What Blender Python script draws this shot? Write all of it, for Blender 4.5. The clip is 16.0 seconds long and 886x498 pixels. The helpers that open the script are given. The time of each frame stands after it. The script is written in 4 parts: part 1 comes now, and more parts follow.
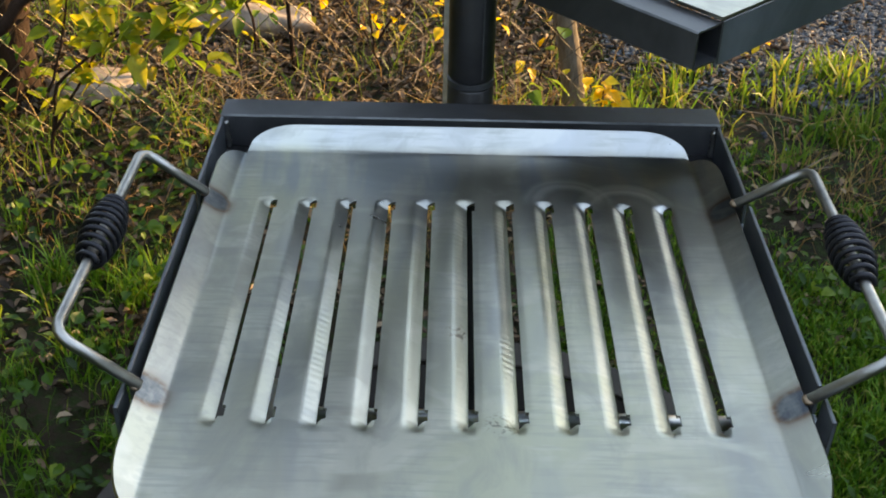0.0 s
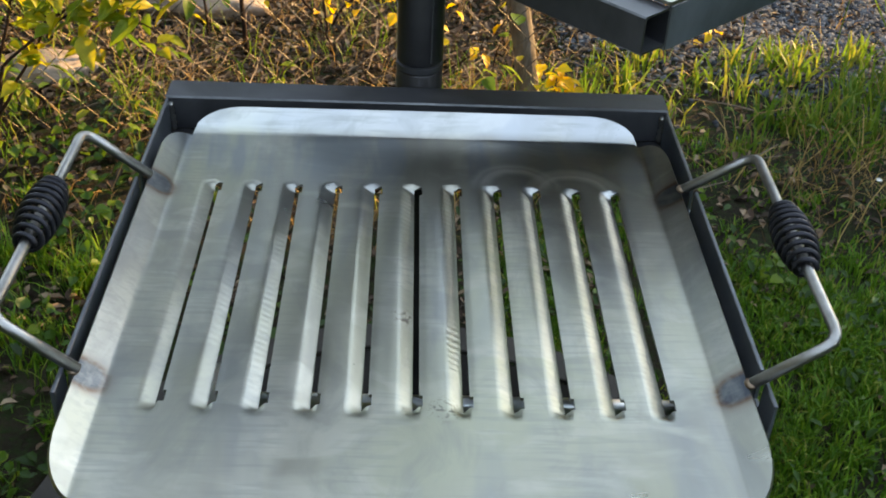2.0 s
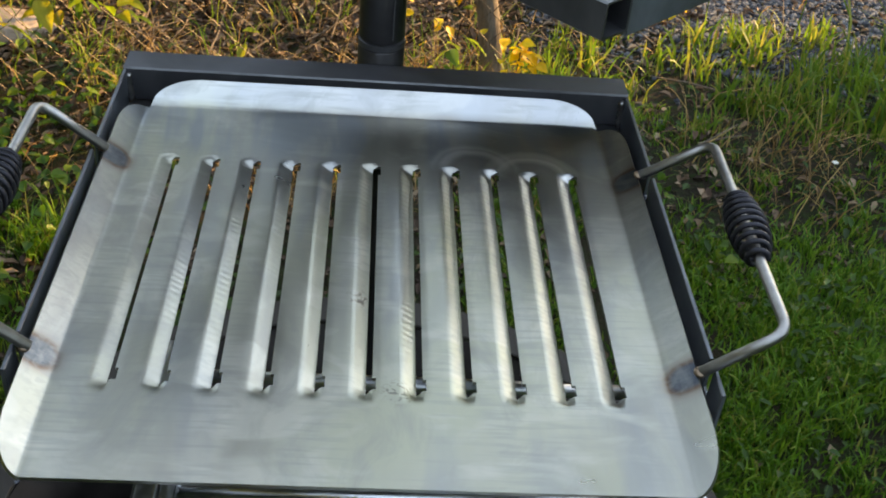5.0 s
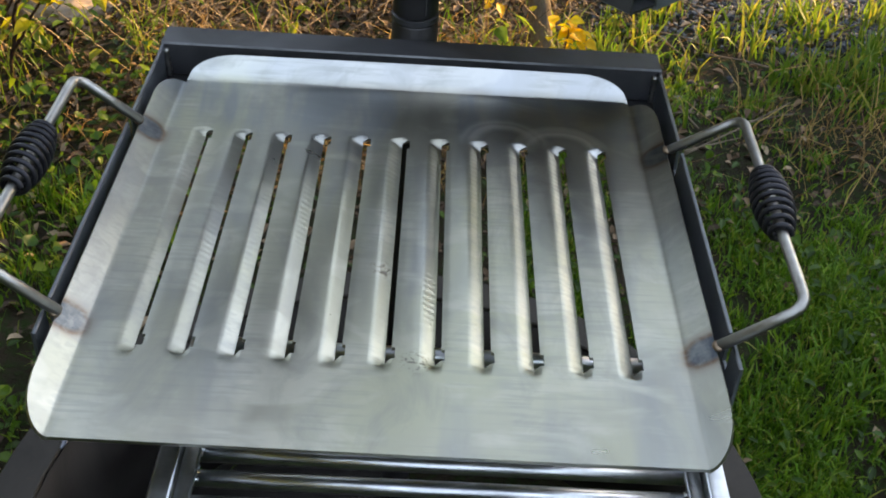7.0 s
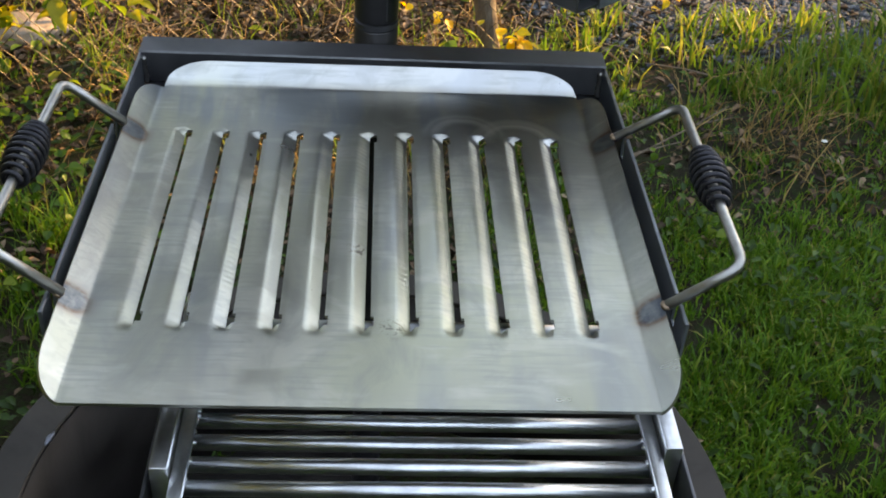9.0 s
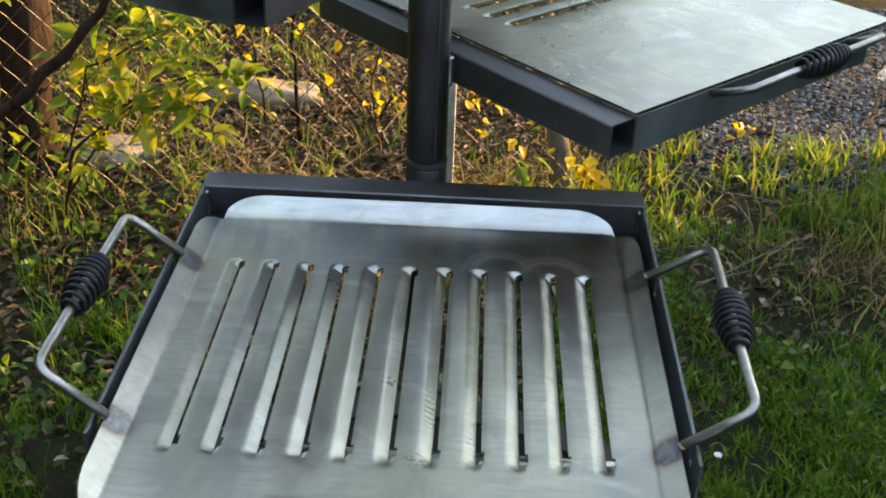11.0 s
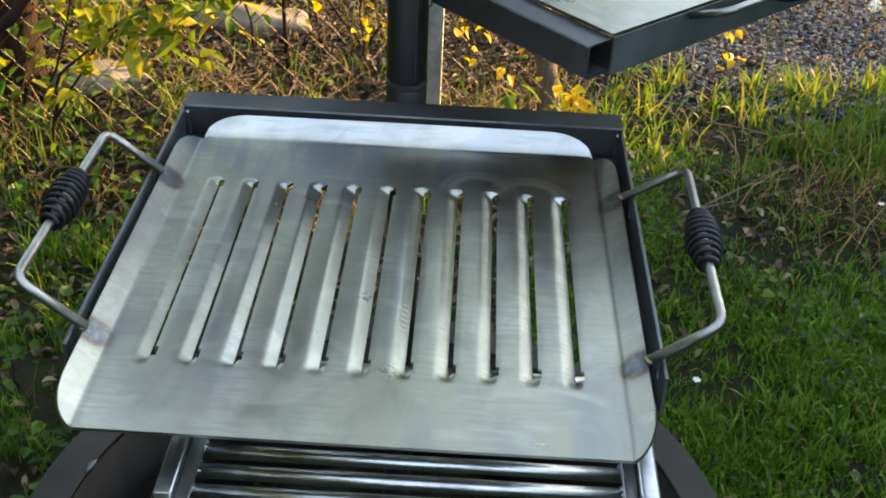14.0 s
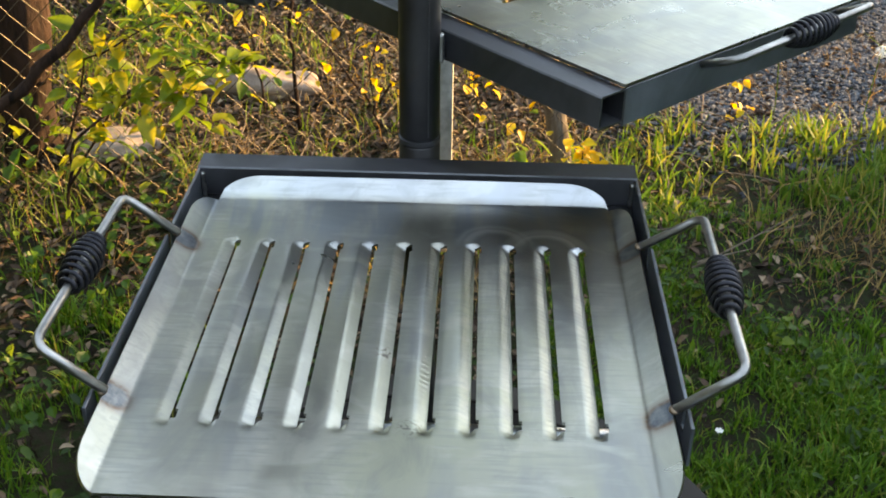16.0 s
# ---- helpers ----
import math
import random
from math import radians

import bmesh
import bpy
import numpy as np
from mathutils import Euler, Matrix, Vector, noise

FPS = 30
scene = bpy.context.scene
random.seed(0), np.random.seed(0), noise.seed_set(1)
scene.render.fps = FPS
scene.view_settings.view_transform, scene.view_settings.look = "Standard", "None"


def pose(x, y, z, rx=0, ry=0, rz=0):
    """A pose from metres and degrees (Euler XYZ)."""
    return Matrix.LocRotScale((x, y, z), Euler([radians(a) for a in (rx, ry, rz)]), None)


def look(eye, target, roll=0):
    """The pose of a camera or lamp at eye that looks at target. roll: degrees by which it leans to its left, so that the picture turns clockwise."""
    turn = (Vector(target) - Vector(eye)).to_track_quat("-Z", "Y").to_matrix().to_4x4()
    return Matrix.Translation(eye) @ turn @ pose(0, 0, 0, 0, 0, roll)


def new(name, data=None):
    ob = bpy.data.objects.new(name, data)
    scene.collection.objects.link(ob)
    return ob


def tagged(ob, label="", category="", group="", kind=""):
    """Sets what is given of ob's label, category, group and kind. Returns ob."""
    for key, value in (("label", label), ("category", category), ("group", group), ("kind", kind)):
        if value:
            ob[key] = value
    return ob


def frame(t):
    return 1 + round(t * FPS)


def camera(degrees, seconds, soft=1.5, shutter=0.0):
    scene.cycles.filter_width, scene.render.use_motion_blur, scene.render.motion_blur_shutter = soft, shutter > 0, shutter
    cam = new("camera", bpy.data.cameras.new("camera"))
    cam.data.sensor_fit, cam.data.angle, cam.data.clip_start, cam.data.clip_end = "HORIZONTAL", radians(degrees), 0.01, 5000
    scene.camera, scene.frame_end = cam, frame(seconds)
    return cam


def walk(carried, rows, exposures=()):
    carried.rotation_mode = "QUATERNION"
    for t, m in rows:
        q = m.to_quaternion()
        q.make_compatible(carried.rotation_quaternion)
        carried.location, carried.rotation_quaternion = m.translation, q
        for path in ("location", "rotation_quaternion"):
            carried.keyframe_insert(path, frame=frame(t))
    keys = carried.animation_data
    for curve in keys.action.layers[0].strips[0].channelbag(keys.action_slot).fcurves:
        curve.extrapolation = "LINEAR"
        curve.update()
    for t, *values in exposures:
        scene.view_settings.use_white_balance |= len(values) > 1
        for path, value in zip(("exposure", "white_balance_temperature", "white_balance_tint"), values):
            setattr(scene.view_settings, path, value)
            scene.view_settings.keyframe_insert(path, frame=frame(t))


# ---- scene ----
EXPOSURE, KELVIN, SKY_STRENGTH, SUN_STRENGTH = 2.12, 7250, 0.09, 5.0
HAZE = (2.4, 2.95, 3.75)
cam = camera(43.1, 16.0, soft=1.9)
PATH = [
    (0, (-0.019, -0.917, 1.382), (-0.021, 0.727, 0.243), 1.2),
    (0.5, (-0.022, -0.918, 1.385), (-0.039, 0.743, 0.271), 0.9),
    (1, (-0.01, -0.925, 1.38), (0.047, 0.718, 0.242), 2.4),
    (1.5, (-0.018, -0.916, 1.387), (0.036, 0.721, 0.24), 3.2),
    (2, (-0.01, -0.914, 1.376), (0.066, 0.717, 0.222), 3.0),
    (2.5, (-0.008, -0.912, 1.382), (0.067, 0.71, 0.215), 3.1),
    (3, (-0.001, -0.924, 1.385), (0.077, 0.726, 0.257), 2.5),
    (3.5, (-0.004, -0.925, 1.383), (0.089, 0.71, 0.234), 3.4),
    (4, (-0.009, -0.92, 1.379), (0.076, 0.697, 0.205), 3.6),
    (4.5, (-0.001, -0.91, 1.381), (0.138, 0.701, 0.204), 4.3),
    (4.7, (-0.009, -0.907, 1.386), (0.15, 0.687, 0.188), 5.5),
    (6.8, (0.027, -0.925, 1.391), (0.088, 0.678, 0.197), 4.2),
    (7, (0.024, -0.92, 1.391), (0.066, 0.654, 0.158), 4.0),
    (7.5, (0.018, -0.929, 1.394), (0.016, 0.657, 0.176), 3.9),
    (8, (0.015, -0.923, 1.393), (0.036, 0.654, 0.163), 3.7),
    (8.5, (-0.006, -0.958, 1.402), (0.084, 0.65, 0.216), 4.6),
    (9, (0.006, -1.01, 1.41), (0.134, 0.588, 0.215), 4.1),
    (9.5, (0.059, -1.056, 1.443), (0.084, 0.606, 0.331), 2.2),
    (10, (0.071, -1.022, 1.449), (0.057, 0.65, 0.352), 1.0),
    (10.2, (0.057, -1.028, 1.451), (0.032, 0.679, 0.409), 2.2),
    (12.3, (0.074, -1.049, 1.458), (0.0, 0.662, 0.426), 1.6),
    (12.5, (0.075, -1.056, 1.451), (-0.007, 0.639, 0.392), 2.0),
    (13, (0.09, -1.06, 1.455), (0.044, 0.628, 0.384), 2.3),
    (13.5, (0.082, -1.059, 1.45), (0.062, 0.596, 0.327), 3.2),
    (14, (0.081, -1.058, 1.451), (0.055, 0.59, 0.319), 2.8),
    (14.5, (0.087, -1.075, 1.445), (0.034, 0.602, 0.358), 1.6),
    (15, (0.086, -1.077, 1.446), (0.066, 0.602, 0.359), 1.8),
    (15.5, (0.082, -1.067, 1.452), (0.074, 0.605, 0.354), 2.8),
    (16, (0.076, -1.056, 1.446), (0.023, 0.647, 0.399), 0.8),
]
walk(cam, [(t, look(eye, target, roll)) for t, eye, target, roll in PATH], [(t, EXPOSURE + more, KELVIN + warm, tint) for t, more, warm, tint in ((0.0, -0.09, -100, 10), (1.0, 0.0, 0, 10), (4.0, 0.0, 80, 11), (7.0, 0.02, 300, 14), (9.0, 0.06, 300, 14), (10.0, 0.02, 50, 10), (12.5, -0.1, -100, 10), (13.5, 0.03, 0, 10), (14.5, 0.16, 0, 10), (16.0, 0.18, 150, 11))])

# ---- light ----
SUN_AZ, SUN_EL = 55.0, 14.0      # degrees from +y towards +x, and above the horizon
world = bpy.data.worlds.new("sky")
scene.world = world
world.use_nodes = True
wn = world.node_tree.nodes
sky = wn.new("ShaderNodeTexSky")
sky.sky_type, sky.sun_disc = "NISHITA", False
sky.sun_elevation, sky.sun_rotation = radians(SUN_EL), radians(SUN_AZ)
sky.air_density, sky.dust_density, sky.ozone_density = 1.0, 0.5, 1.0
wn["Background"].inputs["Strength"].default_value = SKY_STRENGTH
haze = wn.new("ShaderNodeMix")               # thin bright high cloud over the whole sky
haze.data_type, haze.blend_type = "RGBA", "ADD"
haze.inputs[0].default_value = 1.0
haze.inputs[7].default_value = (*HAZE, 1)
world.node_tree.links.new(sky.outputs[0], haze.inputs[6])
world.node_tree.links.new(haze.outputs[2], wn["Background"].inputs[0])
sun = new("sun", bpy.data.lights.new("sun", "SUN"))
sun.data.energy, sun.data.angle, sun.data.color = SUN_STRENGTH, radians(0.6), (1.0, 0.66, 0.30)
to_sun = Vector((math.sin(radians(SUN_AZ)) * math.cos(radians(SUN_EL)), math.cos(radians(SUN_AZ)) * math.cos(radians(SUN_EL)), math.sin(radians(SUN_EL))))
sun.matrix_world = look(to_sun * 30, (0, 0, 0))


# ---- materials ----
class Mat:
    """A Principled material with a few helpers to grow its node tree."""

    def __init__(self, name, base=(0.5, 0.5, 0.5), rough=0.5, metal=0.0, spec=0.5):
        self.m = bpy.data.materials.new(name)
        self.m.use_nodes = True
        self.n, self.l = self.m.node_tree.nodes, self.m.node_tree.links
        self.p = self.n["Principled BSDF"]
        self.p.inputs["Base Color"].default_value = (*base, 1)
        self.p.inputs["Roughness"].default_value = rough
        self.p.inputs["Metallic"].default_value = metal
        self.p.inputs["Specular IOR Level"].default_value = spec
        self.coord = None

    def link(self, a, b):
        self.l.new(a, b)

    def place(self, scale=(1, 1, 1), turn=(0, 0, 0)):
        if self.coord is None:
            self.coord = self.n.new("ShaderNodeTexCoord")
        mp = self.n.new("ShaderNodeMapping")
        mp.inputs["Scale"].default_value = scale
        mp.inputs["Rotation"].default_value = turn
        self.link(self.coord.outputs["Object"], mp.inputs["Vector"])
        return mp.outputs[0]

    def noise(self, scale, detail=4.0, rough=0.55, stretch=(1, 1, 1), distort=0.0, turn=(0, 0, 0)):
        t = self.n.new("ShaderNodeTexNoise")
        t.inputs["Scale"].default_value, t.inputs["Detail"].default_value = scale, detail
        t.inputs["Roughness"].default_value, t.inputs["Distortion"].default_value = rough, distort
        self.link(self.place(stretch, turn), t.inputs["Vector"])
        return t.outputs["Fac"]

    def ramp(self, fac, *stops):
        r = self.n.new("ShaderNodeValToRGB")
        while len(r.color_ramp.elements) < len(stops):
            r.color_ramp.elements.new(0.5)
        for e, (at, col) in zip(r.color_ramp.elements, stops):
            e.position = at
            e.color = (*col, 1) if isinstance(col, tuple) else (col, col, col, 1)
        self.link(fac, r.inputs[0])
        return r.outputs[0]

    def mix(self, fac, a, b, how="MIX"):
        m = self.n.new("ShaderNodeMix")
        m.data_type, m.blend_type = "RGBA", how
        for sock, v in ((m.inputs[0], fac), (m.inputs[6], a), (m.inputs[7], b)):
            if isinstance(v, (int, float)):
                sock.default_value = v
            elif isinstance(v, tuple):
                sock.default_value = (*v, 1)
            else:
                self.link(v, sock)
        return m.outputs[2]

    def bump(self, height, strength=0.3, distance=0.002, chain=None):
        b = self.n.new("ShaderNodeBump")
        b.inputs["Strength"].default_value, b.inputs["Distance"].default_value = strength, distance
        self.link(height, b.inputs["Height"])
        if chain is not None:
            self.link(chain, b.inputs["Normal"])
        return b.outputs[0]

    def set(self, **to):
        for key, out in to.items():
            self.link(out, self.p.inputs[{"base": "Base Color", "rough": "Roughness", "normal": "Normal", "metal": "Metallic"}[key]])
        return self

    def island(self):
        return self.n.new("ShaderNodeNewGeometry").outputs["Random Per Island"]

    def leafy(self, colour, amount):
        """Lets light through, as thin leaves do."""
        tr = self.n.new("ShaderNodeBsdfTranslucent")
        mx = self.n.new("ShaderNodeMixShader")
        mx.inputs[0].default_value = amount
        self.link(colour, tr.inputs[0])
        self.link(self.p.outputs[0], mx.inputs[1])
        self.link(tr.outputs[0], mx.inputs[2])
        self.link(mx.outputs[0], self.n["Material Output"].inputs[0])
        return self


def brushed_steel(name, tint=(0.470, 0.453, 0.392), tints=(), scuffs=(), swirls=(), lip_light=(), gloss=0.27):
    m = Mat(name, tint, 0.3, 1.0)
    cloud = m.noise(3.2, 3, 0.5, (1.0, 0.8, 1), 0.5)
    swirl = m.noise(10.0, 3, 0.5, (1.7, 0.6, 1), 0.7, (0, 0, 0.35))
    spots = m.noise(22.0, 3, 0.5)
    hatch = m.noise(60.0, 2, 0.5, (0.25, 1.0, 1), 0.6, (0, 0, 0.5))
    dark = tuple(c * 0.58 for c in tint)
    streak = m.noise(6.0, 3, 0.55, (2.6, 0.7, 1), 0.6, (0, 0, -0.3))
    arcs = m.noise(13.0, 3, 0.5, (0.9, 1.8, 1), 1.0, (0, 0, 0.6))
    warm = (tint[0] * 0.9, tint[1] * 0.94, tint[2] * 0.8)
    col = m.mix(m.ramp(m.mix(0.5, cloud, swirl), (0.36, 0.0), (0.62, 1.0)), dark, tint)
    col = m.mix(m.ramp(cloud, (0.42, 0.0), (0.6, 0.8)), col, warm)
    col = m.mix(m.ramp(streak, (0.46, 0.0), (0.68, 0.75)), col, (tint[0] * 0.64, tint[1] * 0.69, tint[2] * 0.80))
    col = m.mix(m.ramp(arcs, (0.5, 0.0), (0.66, 0.55)), col, (tint[0] * 1.14, tint[1] * 1.15, tint[2] * 1.14))

    def near(px, py, wobble):
        far = m.n.new("ShaderNodeVectorMath")
        far.operation = "DISTANCE"
        m.link(m.place((1, 1, 0)), far.inputs[0])
        far.inputs[1].default_value = (px, py, 0)
        wob = m.n.new("ShaderNodeMath")
        wob.operation = "MULTIPLY_ADD"
        m.link(spots, wob.inputs[0])
        wob.inputs[1].default_value = wobble
        m.link(far.outputs["Value"], wob.inputs[2])
        return wob.outputs[0]

    def sums(how, a, b):
        k = m.n.new("ShaderNodeMath")
        k.operation = how
        for sock, v in zip(k.inputs, (a, b)):
            if isinstance(v, (int, float)):
                sock.default_value = v
            else:
                m.link(v, sock)
        return k.outputs[0]

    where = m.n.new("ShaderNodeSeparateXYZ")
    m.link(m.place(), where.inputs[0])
    if lip_light:                                    # sky brightness painted onto the bent-up lips as a lighter, bluer tint
        back = m.ramp(where.outputs[1], (lip_light[1], 0.0), (lip_light[1] + 0.006, 0.45))
        side = m.ramp(sums("ABSOLUTE", where.outputs[0], 0.0), (lip_light[0], 0.0), (lip_light[0] + 0.006, 0.04))
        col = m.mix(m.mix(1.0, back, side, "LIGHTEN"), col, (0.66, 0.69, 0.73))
    for px, py in tints:                         # heat marks of the rods welded on behind: a grey tab with a rusty rim
        ax = sums("MAXIMUM", sums("SUBTRACT", sums("ABSOLUTE", sums("SUBTRACT", where.outputs[0], px), 0.0), 0.0025), 0.0)
        ay = sums("MAXIMUM", sums("SUBTRACT", sums("ABSOLUTE", sums("SUBTRACT", where.outputs[1], py), 0.0), 0.0025), 0.0)
        d = sums("ADD", sums("SQRT", sums("ADD", sums("MULTIPLY", ax, ax), sums("MULTIPLY", ay, ay)), 0.0), sums("MULTIPLY", sums("SUBTRACT", spots, 0.5), 0.005))
        col = m.mix(m.ramp(d, (0.0115, 0.9), (0.0128, 0.7), (0.0165, 0.15), (0.024, 0.0)), col, (0.13, 0.066, 0.034))
        col = m.mix(m.ramp(d, (0.0094, 0.95), (0.0110, 0.0)), col, m.mix(m.ramp(m.noise(90.0, 4, 0.6), (0.4, 0.0), (0.65, 1.0)), (0.075, 0.09, 0.11), (0.14, 0.155, 0.17)))
    for px, py, r in scuffs:
        line = m.ramp(m.noise(160.0, 3, 0.6, (1, 1, 1), 1.5), (0.53, 0.0), (0.6, 1.0))
        col = m.mix(m.mix(1.0, m.ramp(near(px, py, 0.006), (r, 0.8), (r * 1.7, 0.0)), line, "MULTIPLY"), col, (0.1, 0.085, 0.07))
    smudge = m.noise(17.0, 5, 0.65, (1.0, 0.55, 1), 0.9)
    col = m.mix(m.ramp(smudge, (0.5, 0.0), (0.66, 0.5)), col, (tint[0] * 0.6, tint[1] * 0.62, tint[2] * 0.66))
    lines = m.noise(210.0, 2, 0.5, (0.08, 1.0, 1), 0.3, (0, 0, 0.75))
    col = m.mix(m.mix(1.0, m.ramp(lines, (0.48, 0.0), (0.62, 0.4)), m.ramp(swirl, (0.42, 0.0), (0.6, 1.0)), "MULTIPLY"), col, (tint[0] * 0.62, tint[1] * 0.66, tint[2] * 0.7))
    smear = m.noise(26.0, 3, 0.55, (1.0, 0.16, 1), 0.35)
    rear = m.ramp(sums("MULTIPLY", sums("ADD", where.outputs[1], 0.05), 5.0), (0.0, 0.12), (0.25, 0.3), (0.4, 1.0), (0.71, 1.0), (0.74, 0.05))
    col = m.mix(m.mix(1.0, m.ramp(smear, (0.44, 0.0), (0.6, 0.8)), rear, "MULTIPLY"), col, (tint[0] * 0.56, tint[1] * 0.64, tint[2] * 0.8))
    for px, py, r in swirls:                     # arcs left by a hand grinder
        d = near(px, py, 0.012)
        band = m.ramp(d, (r - 0.004, 0.0), (r + 0.004, 0.8), (r + 0.008, 0.2), (r + 0.012, 0.5), (r + 0.018, 0.0))
        upper = m.ramp(sums("MULTIPLY", sums("SUBTRACT", where.outputs[1], py - 0.006), 30.0), (0.0, 0.0), (0.5, 1.0))
        col = m.mix(m.mix(1.0, band, upper, "MULTIPLY"), col, (tint[0] * 1.5, tint[1] * 1.58, tint[2] * 1.75))
        dim = m.ramp(d, (r - 0.012, 0.0), (r - 0.006, 0.25), (r - 0.002, 0.0))
        col = m.mix(m.mix(1.0, dim, upper, "MULTIPLY"), col, (tint[0] * 0.5, tint[1] * 0.5, tint[2] * 0.55))
    rough = m.ramp(m.mix(0.3, swirl, hatch), (0.32, gloss), (0.68, gloss + 0.11))
    chatter = m.n.new("ShaderNodeTexWave")       # ripples left across the bends by pressing
    chatter.bands_direction = "Y"
    chatter.inputs["Scale"].default_value, chatter.inputs["Distortion"].default_value = 44.0, 4.5
    chatter.inputs["Detail"].default_value, chatter.inputs["Detail Scale"].default_value = 1.0, 0.5
    m.link(m.place((1, 1, 1), (0, 0, 0.12)), chatter.inputs["Vector"])
    axes = m.n.new("ShaderNodeSeparateXYZ")
    m.link(m.n.new("ShaderNodeNewGeometry").outputs["Normal"], axes.inputs[0])
    bent = m.ramp(axes.outputs[2], (0.80, 0.0), (0.84, 1.0), (0.972, 1.0), (0.992, 0.08))
    uneven = m.mix(1.0, m.ramp(m.noise(9.0, 2, 0.5), (0.38, 0.15), (0.62, 1.0)), m.ramp(sums("ABSOLUTE", where.outputs[0], 0.0), (0.220, 1.0), (0.224, 0.06)), "MULTIPLY")
    ripple = m.mix(1.0, m.mix(1.0, chatter.outputs["Fac"], bent, "MULTIPLY"), uneven, "MULTIPLY")
    return m.set(base=col, rough=rough, normal=m.bump(ripple, 0.22, 0.0006)).m


def mill_scale(name, tint=(0.048, 0.049, 0.053), rough=0.45):
    m = Mat(name, tint, rough, 0.75)
    big, fine = m.noise(7.0, 5, 0.6, (1, 1, 1), 0.8), m.noise(90.0, 3, 0.6)
    rust = m.ramp(m.noise(17.0, 6, 0.7), (0.62, 0.0), (0.78, 0.55))
    col = m.mix(m.ramp(big, (0.3, 0.0), (0.7, 1.0)), tuple(c * 0.6 for c in tint), tuple(c * 1.7 for c in tint))
    col = m.mix(rust, col, (0.075, 0.05, 0.035))
    return m.set(base=col, rough=m.ramp(big, (0.3, max(0.29, rough - 0.1)), (0.7, rough + 0.12)), normal=m.bump(fine, 0.15, 0.0006)).m


def rod_steel(name, tint=(0.42, 0.41, 0.39), rough=0.34):
    m = Mat(name, tint, rough, 1.0)
    big, fine = m.noise(24.0, 4, 0.6), m.noise(200.0, 2, 0.5)
    col = m.mix(m.ramp(big, (0.35, 0.0), (0.65, 1.0)), tuple(c * 0.6 for c in tint), tint)
    return m.set(base=col, rough=m.ramp(fine, (0.3, max(0.29, rough - 0.08)), (0.7, rough + 0.1)), normal=m.bump(fine, 0.12, 0.0004)).m


def coloured(name, stops, rough=0.6, spread=None, amount=0.0, bump=None, single=False):
    """Varies from piece to piece and, finely, over each piece."""
    m = Mat(name, stops[0][1], rough, 0.0, 0.3)
    col = m.ramp(m.n.new("ShaderNodeObjectInfo").outputs["Random"] if single else m.island(), *stops)
    fine = m.noise(spread or 60.0, 3, 0.6)
    col = m.mix(m.ramp(fine, (0.3, 0.35), (0.7, 0.0)), col, (0.02, 0.02, 0.01))
    m.set(base=col)
    if bump:
        m.set(normal=m.bump(fine, bump, 0.002))
    if amount:
        m.leafy(col, amount)
    return m.m


STEEL = brushed_steel("brushed_steel", tints=[(sx * 0.2445, sy) for sx in (-1, 1) for sy in (-0.014, -0.286)], scuffs=[(-0.009, -0.194, 0.009), (0.022, -0.305, 0.010)], swirls=[(0.096, 0.004, 0.034), (0.152, -0.004, 0.036)], lip_light=(0.231, 0.096))
STEEL_PALE = brushed_steel("brushed_steel_pale", (0.37, 0.345, 0.28), gloss=0.24)
SCALE = mill_scale("mill_scale_steel", (0.07, 0.071, 0.077), 0.4)
SCALE_PIPE = mill_scale("mill_scale_pipe", (0.042, 0.041, 0.043), 0.42)
RAIL = mill_scale("rail_steel", (0.135, 0.15, 0.168), 0.36)
RING_STEEL = mill_scale("ring_steel", (0.036, 0.032, 0.028), 0.58)
SOOT = mill_scale("soot_black_steel", (0.034, 0.03, 0.028), 0.6)
ROD = rod_steel("bare_rod")
# far paler than the top face, to brighten its reflection in the plate below
STEEL_UNDER = rod_steel("lightened_steel_underside", (0.78, 0.79, 0.8), 0.36)
BRIGHT = rod_steel("bright_bar", (0.72, 0.74, 0.77), 0.18)
ARM = rod_steel("bright_arm", (0.76, 0.77, 0.78), 0.27)
WELD = mill_scale("weld_blue", (0.16, 0.17, 0.2), 0.35)
HEAT = mill_scale("heat_tint", (0.22, 0.16, 0.11), 0.4)
COIL = mill_scale("black_coil", (0.02, 0.02, 0.024), 0.35)
FENCE_WIRE = rod_steel("weathered_wire", (0.15, 0.13, 0.11), 0.5)
WORN = rod_steel("worn_edge", (0.17, 0.175, 0.18), 0.42)
GALV = rod_steel("galvanised", (0.75, 0.76, 0.74), 0.6)


def ground_mat():
    m = Mat("soil", (0.08, 0.06, 0.04), 0.95, 0.0, 0.1)
    a, b = m.noise(3.0, 6, 0.65), m.noise(45.0, 5, 0.7)
    col = m.mix(m.ramp(a, (0.35, 0.0), (0.65, 1.0)), (0.012, 0.009, 0.006), (0.034, 0.026, 0.017))
    col = m.mix(m.ramp(b, (0.45, 0.0), (0.62, 1.0)), col, (0.018, 0.03, 0.008))
    return m.set(base=col, normal=m.bump(b, 0.8, 0.02)).m


